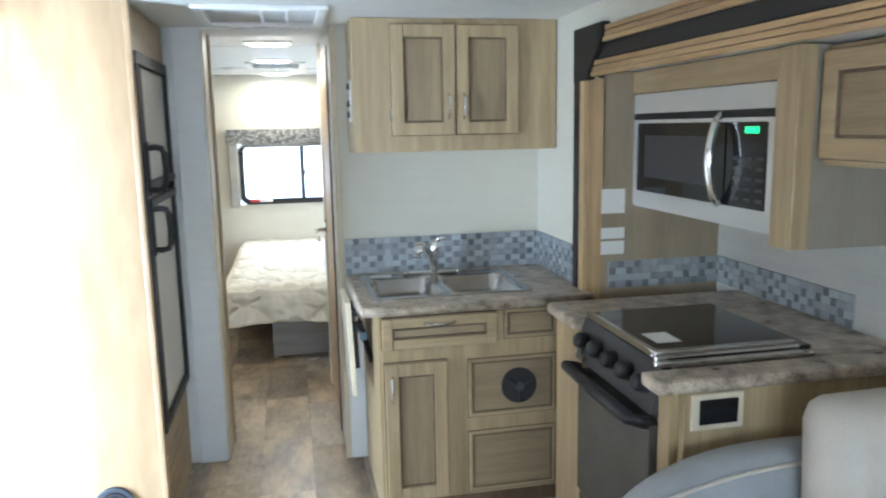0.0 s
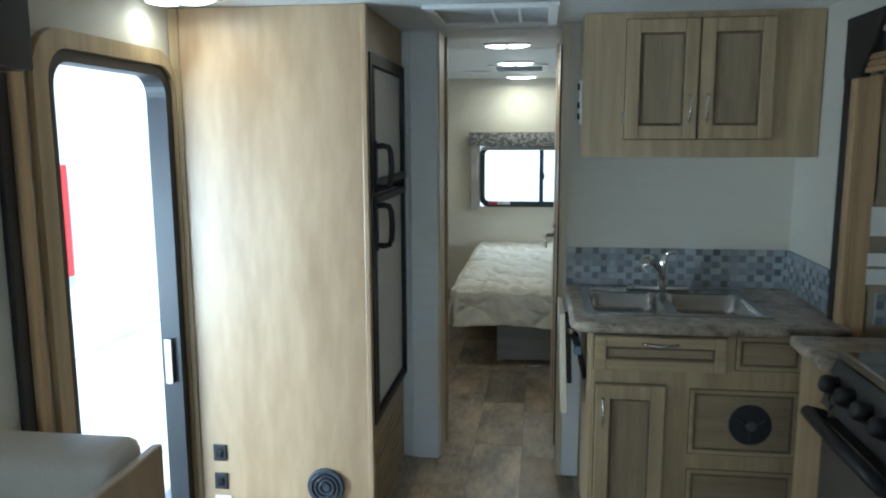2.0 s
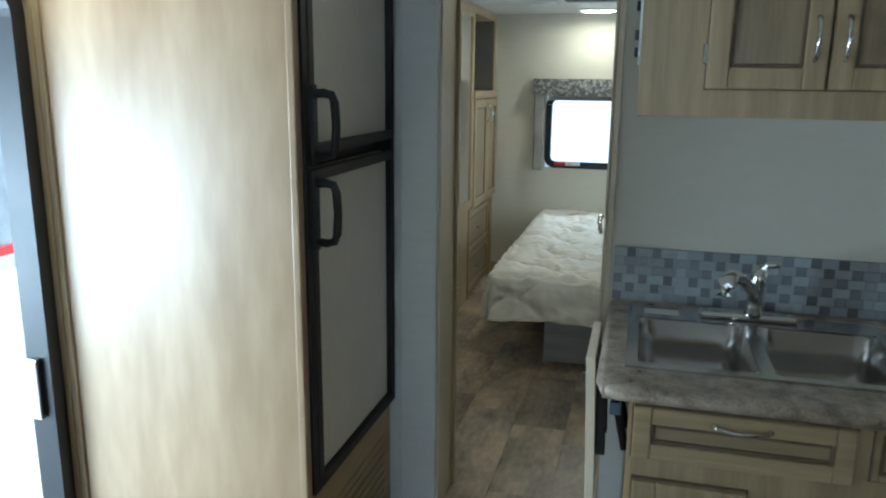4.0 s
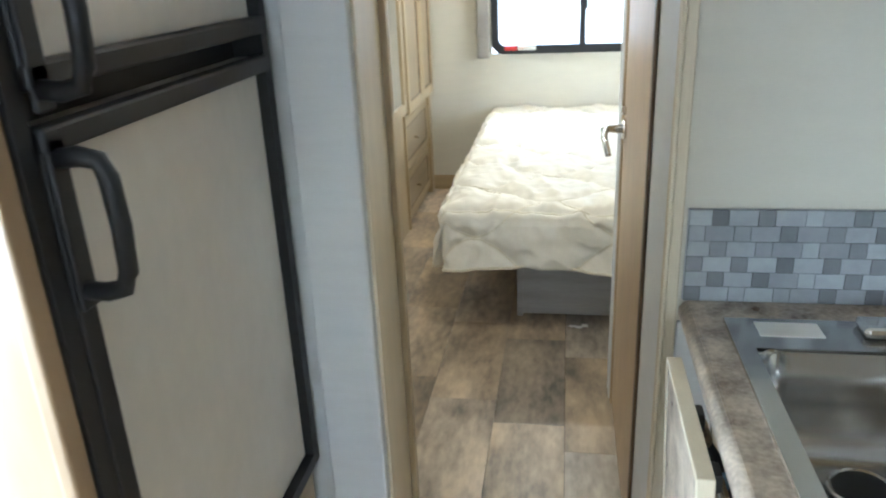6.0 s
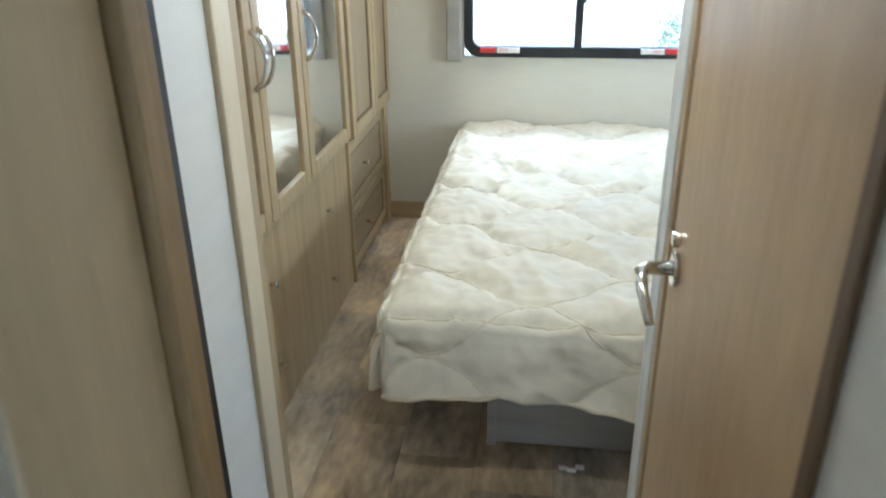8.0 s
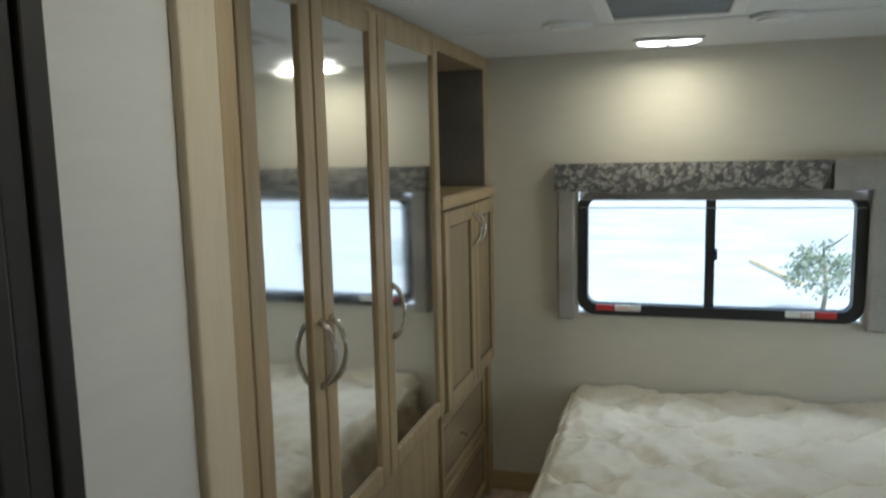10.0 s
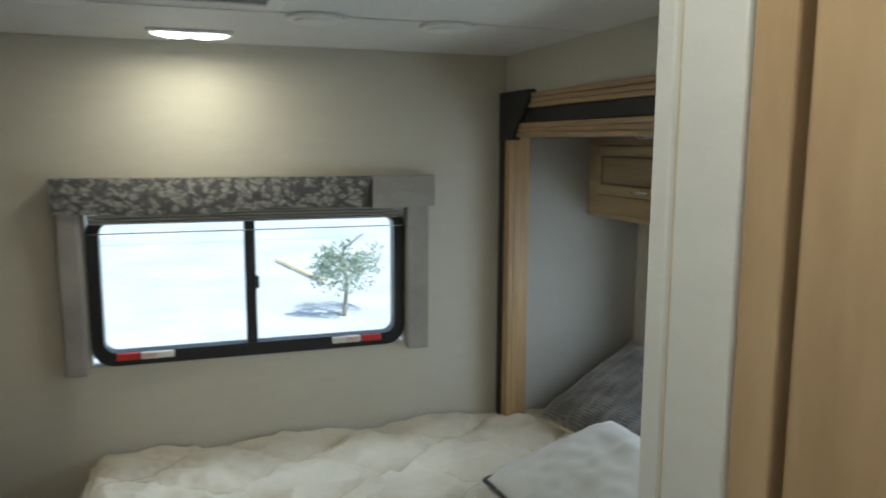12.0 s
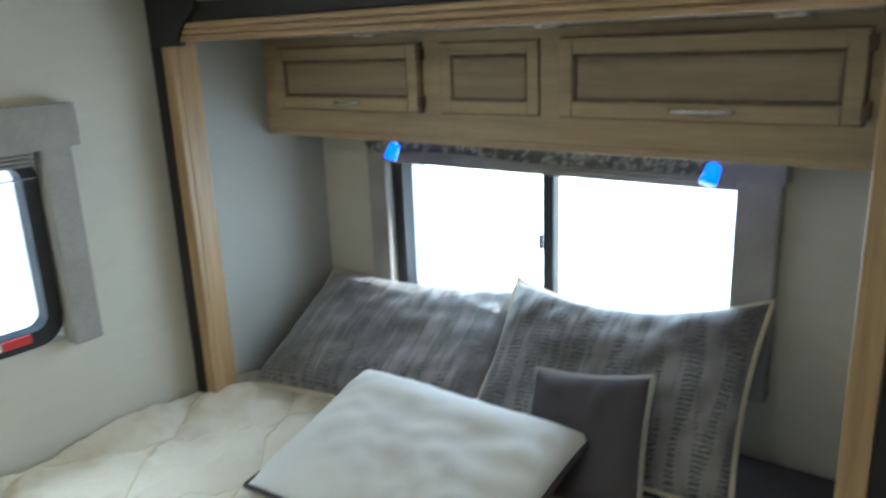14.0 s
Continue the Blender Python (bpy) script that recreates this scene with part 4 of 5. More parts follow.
for k in range(3):
    box(bm, SF + 0.005 + 0.01 * k, 3.46, ST0 - 0.012 + 0.022 * k, ST0 + 0.012 + 0.022 * k, 0.922 + 0.009 * k, 0.938 + 0.009 * k, 0.005)
part("lid_edge", bm, steel, ck, "bright folded steel lid edge")
part("lid_edge", B(SF + 0.03, SF + 0.05, ST0 + 0.06, ST1 - 0.01, 0.928, 0.951, bev=0.004), steel, ck, "bright steel lid edge")
part("paper_label", B(3.07, 3.15, 1.535, 1.64, 0.9465, 0.9475), paper, ck, "white paper label")

mw = thing("microwave", (3.5, 1.92, 1.27), "stainless steel microwave with black glass door", "microwave")
MX, M0, M1, MZ0, MZ1 = 3.40, 1.47, 2.40, 1.262, 1.705
part("body", B(MX + 0.03, 3.797, M0, M1, MZ0, MZ1), appliance_steel, mw)
part("front_frame", ring_frame(bmesh.new(), "x", MX, MX + 0.032, rounded_loop(M0, M1, MZ0, MZ1, 0.012), rounded_loop(M0 + 0.058, M1 - 0.02, MZ0 + 0.063, MZ1 - 0.113, 0.008)), appliance_steel, mw, "steel front frame")
dd = part("door_glass", B(MX + 0.006, MX + 0.03, M0 + 0.29, M1 - 0.018, MZ0 + 0.061, MZ1 - 0.111), black_glass, mw, "black glass door")
part("window_mesh", B(MX + 0.003, MX + 0.006, M0 + 0.36, M1 - 0.09, MZ0 + 0.12, MZ1 - 0.16), mat("grey_door_mesh", (0.05, 0.05, 0.055), 0.3), dd)
pc = part("keypad", B(MX + 0.006, MX + 0.03, M0 + 0.056, M0 + 0.28, MZ0 + 0.061, MZ1 - 0.111), black_glass, mw, "black keypad")
part("display", B(MX + 0.004, MX + 0.006, M0 + 0.11, M0 + 0.18, MZ1 - 0.148, MZ1 - 0.128), green_glow, pc, "green clock display")
key_grey = mat("dark_grey_keys", (0.05, 0.05, 0.055), 0.4)
for i in range(5):
    for j in range(3):
        part("button", B(MX + 0.003, MX + 0.006, M0 + 0.08 + 0.06 * j, M0 + 0.115 + 0.06 * j, MZ0 + 0.085 + 0.032 * i, MZ0 + 0.095 + 0.032 * i), key_grey, pc)
pts = [(MX - 0.002, M0 + 0.30, MZ0 + 0.065 + 0.29 * k / 12) for k in range(13)]
pts = [(x - 0.045 * math.sin(math.pi * k / 12) ** 0.6, y - 0.005 * math.sin(math.pi * k / 12), z) for k, (x, y, z) in enumerate(pts)]
part("handle", tube(bmesh.new(), pts, 0.014, 12), chrome, mw, "curved steel handle", True)
part("vent_strip", B(MX - 0.004, MX, M0 + 0.01, M1 - 0.01, MZ1 - 0.10, MZ1 - 0.075, bev=0.002), black_plastic, mw)
mc = thing("microwave_cabinet", (3.5, 1.9, 1.2), "oak frame round the built-in microwave", "cabinet")
part("stile", B(3.375, 3.43, 1.372, 1.468, 1.235, 1.795, bev=0.003), wood_z, mc)
part("side", B(3.43, 3.797, 1.374, 1.40, 1.235, 1.795), mat("grey_cabinet_side", (0.30, 0.27, 0.22), 0.5, scale=(9, 9, 1.2), vary=0.08), mc, "grey-beige side board")
part("side", B(3.60, 3.797, 2.402, 2.404, 1.22, 1.795), wood_z, mc)
part("top_rail", B(3.39, 3.797, 1.468, 2.40, 1.708, 1.795, bev=0.003), wood_y, mc)
oc = thing("overhead_cupboard", (3.6, 0.8, 1.3), "oak overhead cupboard in the slide-out", "cabinet")
part("carcass", B(3.46, 3.797, 0.25, 1.37, 1.47, 1.79, bev=0.003), wood_y, oc)
framed_front("cupboard_door", oc, "x", 3.46, -1, 0.32, 1.362, 1.49, 1.775, 0.055, wood_y)
for z0, z1, m in ((1.10, 1.20, paper), (0.995, 1.04, paper), (0.93, 0.985, paper)):
    lb = solid("paper_notice", B(3.265, 3.367, 2.4005, 2.4045, z0 + 0.13, z1 + 0.13, bev=0.001), m, "white printed notice stuck on the end panel", "notice", kind="", group="notices")

# ---- lounge seats at the edge of view ----
def rolled_back(x0, x1, y, depth, z0, z1):
    """A padded bench back whose top bows up in the middle and rolls over at its ends."""
    bm = bmesh.new()
    n, m = 28, 16
    rings = []
    for i in range(n + 1):
        t = i / n
        end = 1 - abs(2 * t - 1) ** 5
        h = z1 - z0 - 0.11 * (2 * t - 0.9) ** 2 - 0.06 * (1 - end)
        d = depth * (0.25 + 0.75 * end ** 0.5)
        ring = []
        for k in range(m):
            a = 2 * math.pi * k / m
            ca, sa = math.cos(a), math.sin(a)
            ca, sa = math.copysign(abs(ca) ** 0.6, ca), math.copysign(abs(sa) ** 0.45, sa)
            ring.append(bm.verts.new((x0 + (x1 - x0) * t, y + d / 2 * ca, z0 + h / 2 + h / 2 * sa)))
        rings.append(ring)
    for p, q in zip(rings, rings[1:]):
        for k in range(m):
            bm.faces.new((p[k], p[(k + 1) % m], q[(k + 1) % m], q[k]))
    bm.faces.new(rings[0]), bm.faces.new(rings[-1][::-1])
    return bm


dn = thing("dinette_bench", (3.3, 0.8, 0), "pale leatherette dinette bench with a rolled back", "bench seat")
part("base", B(2.93, 3.83, 0.40, 1.20, 0, 0.34, bev=0.006), wood_x, dn)
part("seat_cushion", B(2.92, 3.85, 0.38, 1.07, 0.342, 0.47, bev=0.04), sofa_mat, dn, "", True)
bk2 = part("backrest", rolled_back(2.76, 3.84, 1.17, 0.15, 0.343, 0.775), sofa_grey, dn, "grey leatherette rolled back", True)
bm = B(3.19, 3.80, 0.87, 1.06, 0.472, 0.955, bev=0.07)
for v in bm.verts:
    v.co.y += 0.06 * (v.co.z - 0.47) - 0.02 * math.sin(3.0 * v.co.x)
part("back_cushion", bm, sofa_mat, dn, "plump pale leatherette back cushion", True)
part("welt", tube(bmesh.new(), [(2.80 + 1.0 * k / 20, 1.105, 0.745 - 0.10 * (2 * (k / 20) - 0.9) ** 2) for k in range(21)], 0.006, 6), sofa_mat, bk2, "pale welt along the back", True)
s2 = thing("end_table", (1.05, 1.3, 0), "low padded grey bench end beside the entrance", "bench seat")
part("base", B(L + 0.01, 1.158, 0.55, 1.34, 0, 0.44, bev=0.005), wood_x, s2)
part("seat_cushion", B(L + 0.01, 1.158, 0.55, 1.34, 0.442, 0.62, bev=0.05), sofa_grey, s2, "", True)
part("backrest", B(L + 0.01, 1.158, 1.20, 1.38, 0.622, 0.84, bev=0.04), sofa_mat, s2, "", True)
part("end_panel", B(1.162, 1.19, 1.05, 1.40, 0, 0.80, bev=0.006), panel_wood, s2, "oak end panel")
lw = thing("lounge_window_blind", (0.78, 1.2, 1.0), "dark blind box and strip beside the entrance", "window blind")
part("blind_box", B(L + 0.002, L + 0.10, 0.55, 1.50, 1.745, 1.93, bev=0.006), black_plastic, lw)
part("side_strip", B(L + 0.002, L + 0.02, 1.455, 1.50, 0.5, 1.742, bev=0.003), dark_vinyl, lw)
part("side_casing", B(L + 0.002, L + 0.03, 1.505, 1.55, 0.5, 1.90, bev=0.003), trim_wood_z, lw)

# ---- washroom door ----
wd = thing("door_washroom", (PX, 3.76, 0), "closed birch washroom door with a chrome lever handle", "door", kind="structure")
part("leaf", B(PX - 0.004, PX + 0.032, 3.40, 4.111, 0.02, 1.998, bev=0.003), door_wood, wd)
hd = part("lever_handle", tube(bmesh.new(), [(PX - 0.005, 4.04, 1.0), (PX - 0.055, 4.04, 1.0), (PX - 0.066, 4.03, 0.998), (PX - 0.068, 3.985, 0.985), (PX - 0.060, 3.95, 0.955), (PX - 0.056, 3.945, 0.94)],
                               [0.013, 0.012, 0.012, 0.010, 0.009, 0.008], 10), chrome, wd, "curved chrome lever", True)
part("rose", disc(bmesh.new(), (PX - 0.009, 4.04, 1.0), 0.031, 0.01, "x", 24, 0.003), chrome, hd)
part("thumb_turn", disc(bmesh.new(), (PX - 0.012, 4.04, 1.055), 0.014, 0.014, "x", 16, 0.003), chrome, hd)

# ---- wardrobe with mirror doors ----
WX = 1.16
wr = thing("wardrobe", (0.97, 5.2, 0), "oak wardrobe with three mirror doors over drawers", "wardrobe")
part("carcass", B(L + 0.003, WX - 0.012, 4.545, 5.885, 0.0, 2.086), wood_z, wr)
part("face_frame", B(WX - 0.012, WX, 4.545, 5.885, 0.68, 2.086), wood_z, wr)
part("end_stile", B(WX, WX + 0.02, 4.545, 4.565, 0.68, 2.086, bev=0.003), wood_z, wr)
for y0, y1, hy in ((4.568, 4.88, 4.856), (4.888, 5.29, 4.916), (5.3, 5.868, 5.345)):
    d = framed_front("mirror_door", wr, "x", WX, 1, y0, y1, 0.70, 2.055, 0.058, wood_z, 0.010, 0.022, "oak-framed mirror door", mirror_mat)
    pull(d, "x", WX + 0.022, 1, hy, 1.20, 0.16, True, 0.04, 0.006)
for y0, y1 in ((4.56, 5.21), (5.225, 5.87)):
    for z0, z1 in ((0.34, 0.64), (0.05, 0.325)):
        d = framed_front("drawer_front", wr, "x", WX - 0.034, 1, y0, y1, z0, z1, 0.045, wood_y, 0.006, 0.02)
        part("knob", tube(bmesh.new(), [(WX - 0.015, (y0 + y1) / 2, (z0 + z1) / 2), (WX + 0.004, (y0 + y1) / 2, (z0 + z1) / 2), (WX + 0.012, (y0 + y1) / 2, (z0 + z1) / 2)], [0.006, 0.008, 0.014], 12), chrome, d, "bright metal knob", True)
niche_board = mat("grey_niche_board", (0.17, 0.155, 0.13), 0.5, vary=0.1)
c2 = thing("bedroom_cupboard", (0.97, 6.3, 0), "oak cupboard with an open television niche", "cabinet")
bm = bmesh.new()
box(bm, L + 0.003, WX, 5.887, 5.91, 0.0, 2.086), box(bm, L + 0.003, WX, 6.655, 6.735, 0.0, 2.086), box(bm, L + 0.003, WX, 5.91, 6.655, 2.03, 2.086)
part("niche_frame", bm, wood_z, c2)
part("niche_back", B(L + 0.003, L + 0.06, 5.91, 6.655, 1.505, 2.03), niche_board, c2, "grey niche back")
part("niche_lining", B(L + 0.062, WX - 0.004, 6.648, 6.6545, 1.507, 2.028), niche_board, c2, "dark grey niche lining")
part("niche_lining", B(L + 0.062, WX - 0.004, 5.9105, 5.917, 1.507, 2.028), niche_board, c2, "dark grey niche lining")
part("niche_shelf", B(L + 0.06, WX + 0.026, 5.89, 6.737, 1.455, 1.505, bev=0.004), wood_y, c2)
part("carcass", B(L + 0.003, WX - 0.036, 5.91, 6.655, 0.0, 1.454), wood_z, c2)
part("face_frame", B(WX - 0.036, WX, 5.91, 6.655, 0.66, 1.454), wood_z, c2)
for y0, y1, hy in ((5.915, 6.355, 6.32), (6.365, 6.72, 6.395)):
    d = framed_front("cupboard_door", c2, "x", WX, 1, y0, y1, 0.68, 1.445, 0.058, wood_z)
    pull(d, "x", WX + 0.02, 1, hy, 1.34, 0.13, True, 0.04, 0.006)
for z0, z1 in ((0.34, 0.64), (0.05, 0.325)):
    d = framed_front("drawer_front", c2, "x", WX - 0.034, 1, 5.9, 6.65, z0, z1, 0.045, wood_y, 0.006, 0.02)
    part("knob", tube(bmesh.new(), [(WX - 0.015, 6.2, (z0 + z1) / 2), (WX + 0.004, 6.2, (z0 + z1) / 2), (WX + 0.012, 6.2, (z0 + z1) / 2)], [0.006, 0.008, 0.014], 12), chrome, d, "bright metal knob", True)
solid("baseboard", B(WX, 3.2, REAR - 0.012, REAR - 0.001, 0, 0.10, bev=0.003), wood_x, "oak baseboard along the rear wall", "baseboard")

# ---- bed ----
bd = thing("bed", (2.8, 5.7, 0), "bed on a grey-washed board base in the slide-out", "bed")
part("end_board", B(1.86, 1.88, 4.79, 6.70, 0.012, 0.33, bev=0.002), bed_panel, bd)
part("side_board", B(1.88, 3.84, 4.79, 4.81, 0.012, 0.33, bev=0.002), bed_panel, bd)
part("corner_strip", B(1.856, 1.884, 4.784, 4.792, 0.0, 0.33, bev=0.002), bed_panel, bd)
part("platform", B(1.72, 3.84, 4.75, 6.735, 0.33, 0.35), bed_panel, bd)
part("mattress", B(1.60, 3.82, 4.74, 6.725, 0.352, 0.53, bev=0.05), white_cloth, bd, "white mattress", True)


QX0, QX1, QY0, QY1, QTOP, QDROP = 1.545, 3.42, 4.61, 6.725, 0.556, 0.262
SEAM, BEND, RUN = 0.40, 0.24, 0.60


def quilt_fold(q, base, lean, r=0.055):
    """Level past the edge, round over it, hanging before it."""
    if q > r:
        return base + q, 0.0
    a = (r - q) / r
    if a < math.pi / 2:
        return base + r - r * math.sin(a), -(r - r * math.cos(a))
    hang = r - q - r * math.pi / 2
    return base - lean * hang, -r - hang


def seam_gap(s, t):
    """How far a place on the quilt is from its nearest stitch line."""
    best = 1.0
    for sign in (1, -1):
        u = t / SEAM + sign * BEND * math.sin(2 * math.pi * s / RUN) + (0.0 if sign > 0 else 0.5)
        best = min(best, abs(u - round(u)) * SEAM * 0.62)
    return min(best, abs(s - 0.02), abs(t - 0.02))


def quilt_point(s, t, lift=0.0):
    """A place on the quilt: puffed between stitch lines, falling over the foot and the near side."""
    x, dx = quilt_fold(s, QX0, 0.06)
    y, dy = quilt_fold(t, QY0, 0.05)
    z = QTOP + max(dx + dy, -0.252 - 0.012 * math.sin(7 * x + 5 * y))
    both = min(-dx, -dy)
    if both > 0:
        x, y = x + 0.45 * both, y + 0.45 * both
    gap = seam_gap(s, t)
    puff = 0.026 * (1 - math.exp(-gap / 0.028))
    full = min(1.0, gap / 0.05)
    p = Vector((x, y, z))
    n1 = noise.noise(p * 5) * 0.012 + noise.noise(p * 15 + Vector((0, 0, 7))) * 0.007
    pucker = 0.006 * (1 - full) * noise.noise(p * 38)
    ridge = abs(noise.noise(Vector((x * 9 + 3, y * 7, z * 8)))) * 0.028 + abs(noise.noise(p * 19)) * 0.009
    d = puff + n1 - ridge + pucker + lift
    if dx + dy < -0.06:
        out = 0.012 * math.sin(17 * (x + y) + 3 * math.sin(5 * x)) * min(1.0, (-(dx + dy) - 0.06) / 0.15)
        if dx < dy:
            p.x -= d + out
        else:
            p.y -= d + out
    else:
        p.z += d
    return p


def quilt_mesh():
    bm = bmesh.new()
    nx, ny = 260, 280
    rows = [[bm.verts.new(quilt_point(-QDROP + (QX1 - QX0 + QDROP) * i / nx, -QDROP + (QY1 - QY0 + QDROP) * j / ny)) for j in range(ny + 1)] for i in range(nx + 1)]
    for i in range(nx):
        for j in range(ny):
            bm.faces.new((rows[i][j], rows[i + 1][j], rows[i + 1][j + 1], rows[i][j + 1]))
    return bm, [v.co.copy() for v in rows[0]], [r[0].co.copy() for r in rows]


def quilt_seams():
    """The thread along the stitch lines."""
    bm = bmesh.new()
    smax, tmax = QX1 - QX0 - 0.01, QY1 - QY0 - 0.01
    for sign in (1, -1):
        for k in range(-1, 7):
            run = []
            for i in range(181):
                s = -QDROP + 0.02 + (smax + QDROP - 0.02) * i / 180
                t = SEAM * (k - sign * BEND * math.sin(2 * math.pi * s / RUN) - (0.0 if sign > 0 else 0.5))
                if -QDROP + 0.02 < t < tmax:
                    run.append(quilt_point(s, t, 0.0012))
                elif len(run) > 3:
                    tube(bm, run, 0.0034, 5)
                    run = []
                else:
                    run = []
            if len(run) > 3:
                tube(bm, run, 0.0034, 5)
    for line in ([quilt_point(0.02, -0.2 + (tmax + 0.2) * i / 150, 0.0012) for i in range(151)], [quilt_point(-0.2 + (smax + 0.2) * i / 150, 0.02, 0.0012) for i in range(151)]):
        tube(bm, line, 0.0034, 5)
    return bm


qm, foot_hem, side_hem = quilt_mesh()
qt = thing("quilt", (2.4, 5.6, 0.5), "cream stitched quilt spread over the bed", "quilt")
cover = part("cover", qm, quilt_mat, qt, "", True)
part("stitching", quilt_seams(), piping_mat, qt, "beige curved stitch lines", True)
part("hem_piping", tube(bmesh.new(), [p + Vector((0, 0, -0.002)) for p in foot_hem[::2]], 0.006, 6), piping_mat, qt, "cream hem piping", True)
part("hem_piping", tube(bmesh.new(), [p + Vector((0, 0, -0.002)) for p in side_hem[::2]], 0.006, 6), piping_mat, qt, "cream hem piping", True)
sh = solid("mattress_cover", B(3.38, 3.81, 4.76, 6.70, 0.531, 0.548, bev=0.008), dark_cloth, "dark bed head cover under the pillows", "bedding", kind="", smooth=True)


def pillow(name, w, h, thick, m, material, label, pipe=None, dent=0.0, seed=0, sag=0.0):
    """A stuffed pillow: two puffed sides that meet in a seam, pinched at its corners."""
    th = new(name)
    th.matrix_world = m
    ORG[th.name] = Vector((0, 0, 0))
    tagged(th, label, "pillow")
    n = 40
    bm = bmesh.new()
    grid = {}

    def place(i, j):
        u, v = -1 + 2 * i / n, -1 + 2 * j / n
        x = w / 2 * u * (1 - 0.06 * (1 - v * v) * abs(u) ** 6)
        y = h / 2 * v * (1 - 0.08 * (1 - u * u) * abs(v) ** 6)
        return u, v, x, y - sag * (1 - u * u) * max(v, 0.0) ** 1.5
    for s in (1, -1):
        for i in range(n + 1):
            for j in range(n + 1):
                u, v, x, y = place(i, j)
                edge = i in (0, n) or j in (0, n)
                puff = (max(0.0, (1 - u ** 4) * (1 - v ** 4))) ** 0.55
                z = s * thick / 2 * puff
                z += 0.012 * noise.noise(Vector((x * 7 + seed, y * 7, s * 2.0))) * puff
                z += (0.010 * noise.noise(Vector((x * 17, y * 17 + seed, s))) - 0.012 * abs(noise.noise(Vector((x * 11 + seed, y * 6, 3.0))))) * puff
                z -= dent * math.exp(-((u * 1.3) ** 2 + (v - 0.7) ** 2 * 3)) * puff * 0.5
                if edge:
                    if s == -1:
                        grid[s, i, j] = grid[1, i, j]
                        continue
                    z = 0
                grid[s, i, j] = bm.verts.new((x, y, z))
        for i in range(n):
            for j in range(n):
                q = [grid[s, i, j], grid[s, i + 1, j], grid[s, i + 1, j + 1], grid[s, i, j + 1]]
                bm.faces.new(q if s == 1 else q[::-1])
    seam = [grid[1, i, 0].co.copy() for i in range(n)] + [grid[1, n, j].co.copy() for j in range(n)] + [grid[1, i, n].co.copy() for i in range(n, 0, -1)] + [grid[1, 0, j].co.copy() for j in range(n, -1, -1)]
    part("cushion", bm, material, th, "", True)
    if pipe:
        part("piping", tube(bmesh.new(), seam, 0.008, 8), pipe, th, "", True)
    return th


def lie(at, along, up, turn=0.0):
    """A pose with its x along one way and its z as near as can be to up."""
    x = Vector(along).normalized()
    z = (Vector(up) - x * Vector(up).dot(x)).normalized()
    y = z.cross(x)
    return Matrix.Translation(at) @ Matrix((x, y, z)).transposed().to_4x4()


pillow("pillow_sham", 0.92, 0.58, 0.17, lie((3.60, 6.17, 0.725), (0.06, -1, 0.05), (-0.50, 0.0, 0.87)), sham_cloth, "grey figured pillow sham with cream piping", piping_mat, 0.03, 1, 0.02)
pillow("pillow_sham", 0.80, 0.58, 0.17, lie((3.60, 5.35, 0.785), (0.0, -1, 0.08), (-0.72, 0.05, 0.70)), sham_cloth, "grey figured pillow sham leaning on another", piping_mat, 0.03, 5, 0.06)
pillow("throw_pillow", 0.36, 0.34, 0.12, lie((3.36, 5.30, 0.725), (-0.1, -1, 0.22), (-0.85, 0.1, 0.5)), dark_cloth, "small charcoal throw pillow with grey piping", label_grey, 0, 9)
pillow("pillow", 0.80, 0.52, 0.17, lie((3.10, 5.66, 0.668), (-0.02, -1, 0.02), (-0.30, 0.0, 0.95)), white_cloth, "plump white pillow with dark underside edge", dark_cloth, 0.0, 13)

sc = thing("paper_scrap", (2.12, 4.70, 0.0), "torn white paper scrap on the plank floor", "scrap")
bm = bmesh.new()
for k, (x, y) in enumerate(((2.10, 4.70), (2.125, 4.69), (2.15, 4.705))):
    box(bm, x - 0.014, x + 0.013, y - 0.008, y + 0.009, 0.0004, 0.003 + 0.002 * k, 0.001)
part("scrap", bm, paper, sc)

# ---- bed slide-out cupboard and lamps ----
SX = 3.605
bc = thing("bed_cupboard", (3.7, 5.7, 1.44), "oak overhead cupboard with two doors above the bed", "cabinet")
part("carcass", B(SX, BB - 0.003, 4.722, 6.688, 1.44, 1.757), wood_y, bc)
part("face_frame", B(SX - 0.016, SX, 4.722, 6.688, 1.438, 1.757, bev=0.002), wood_y, bc)
part("light_rail", B(SX - 0.02, SX + 0.01, 4.722, 6.688, 1.425, 1.447, bev=0.003), wood_y, bc)
for y0, y1, hl in ((5.965, 6.6, 0.11), (4.775, 5.49, 0.15)):
    d = framed_front("cupboard_door", bc, "x", SX - 0.016, -1, y0, y1, 1.522, 1.722, 0.04, wood_y)
    pull(d, "x", SX - 0.036, -1, (y0 + y1) / 2 - 0.02, 1.545, hl, False)
    for z in (1.535, 1.675):
        part("hinge", B(SX - 0.04, SX - 0.017, y0 - 0.014, y0 + 0.006, z, z + 0.035, bev=0.003), brown_trim, d)
framed_front("fixed_panel", bc, "x", SX - 0.016, -1, 5.56, 5.89, 1.522, 1.722, 0.035, wood_y, 0.005, 0.006)
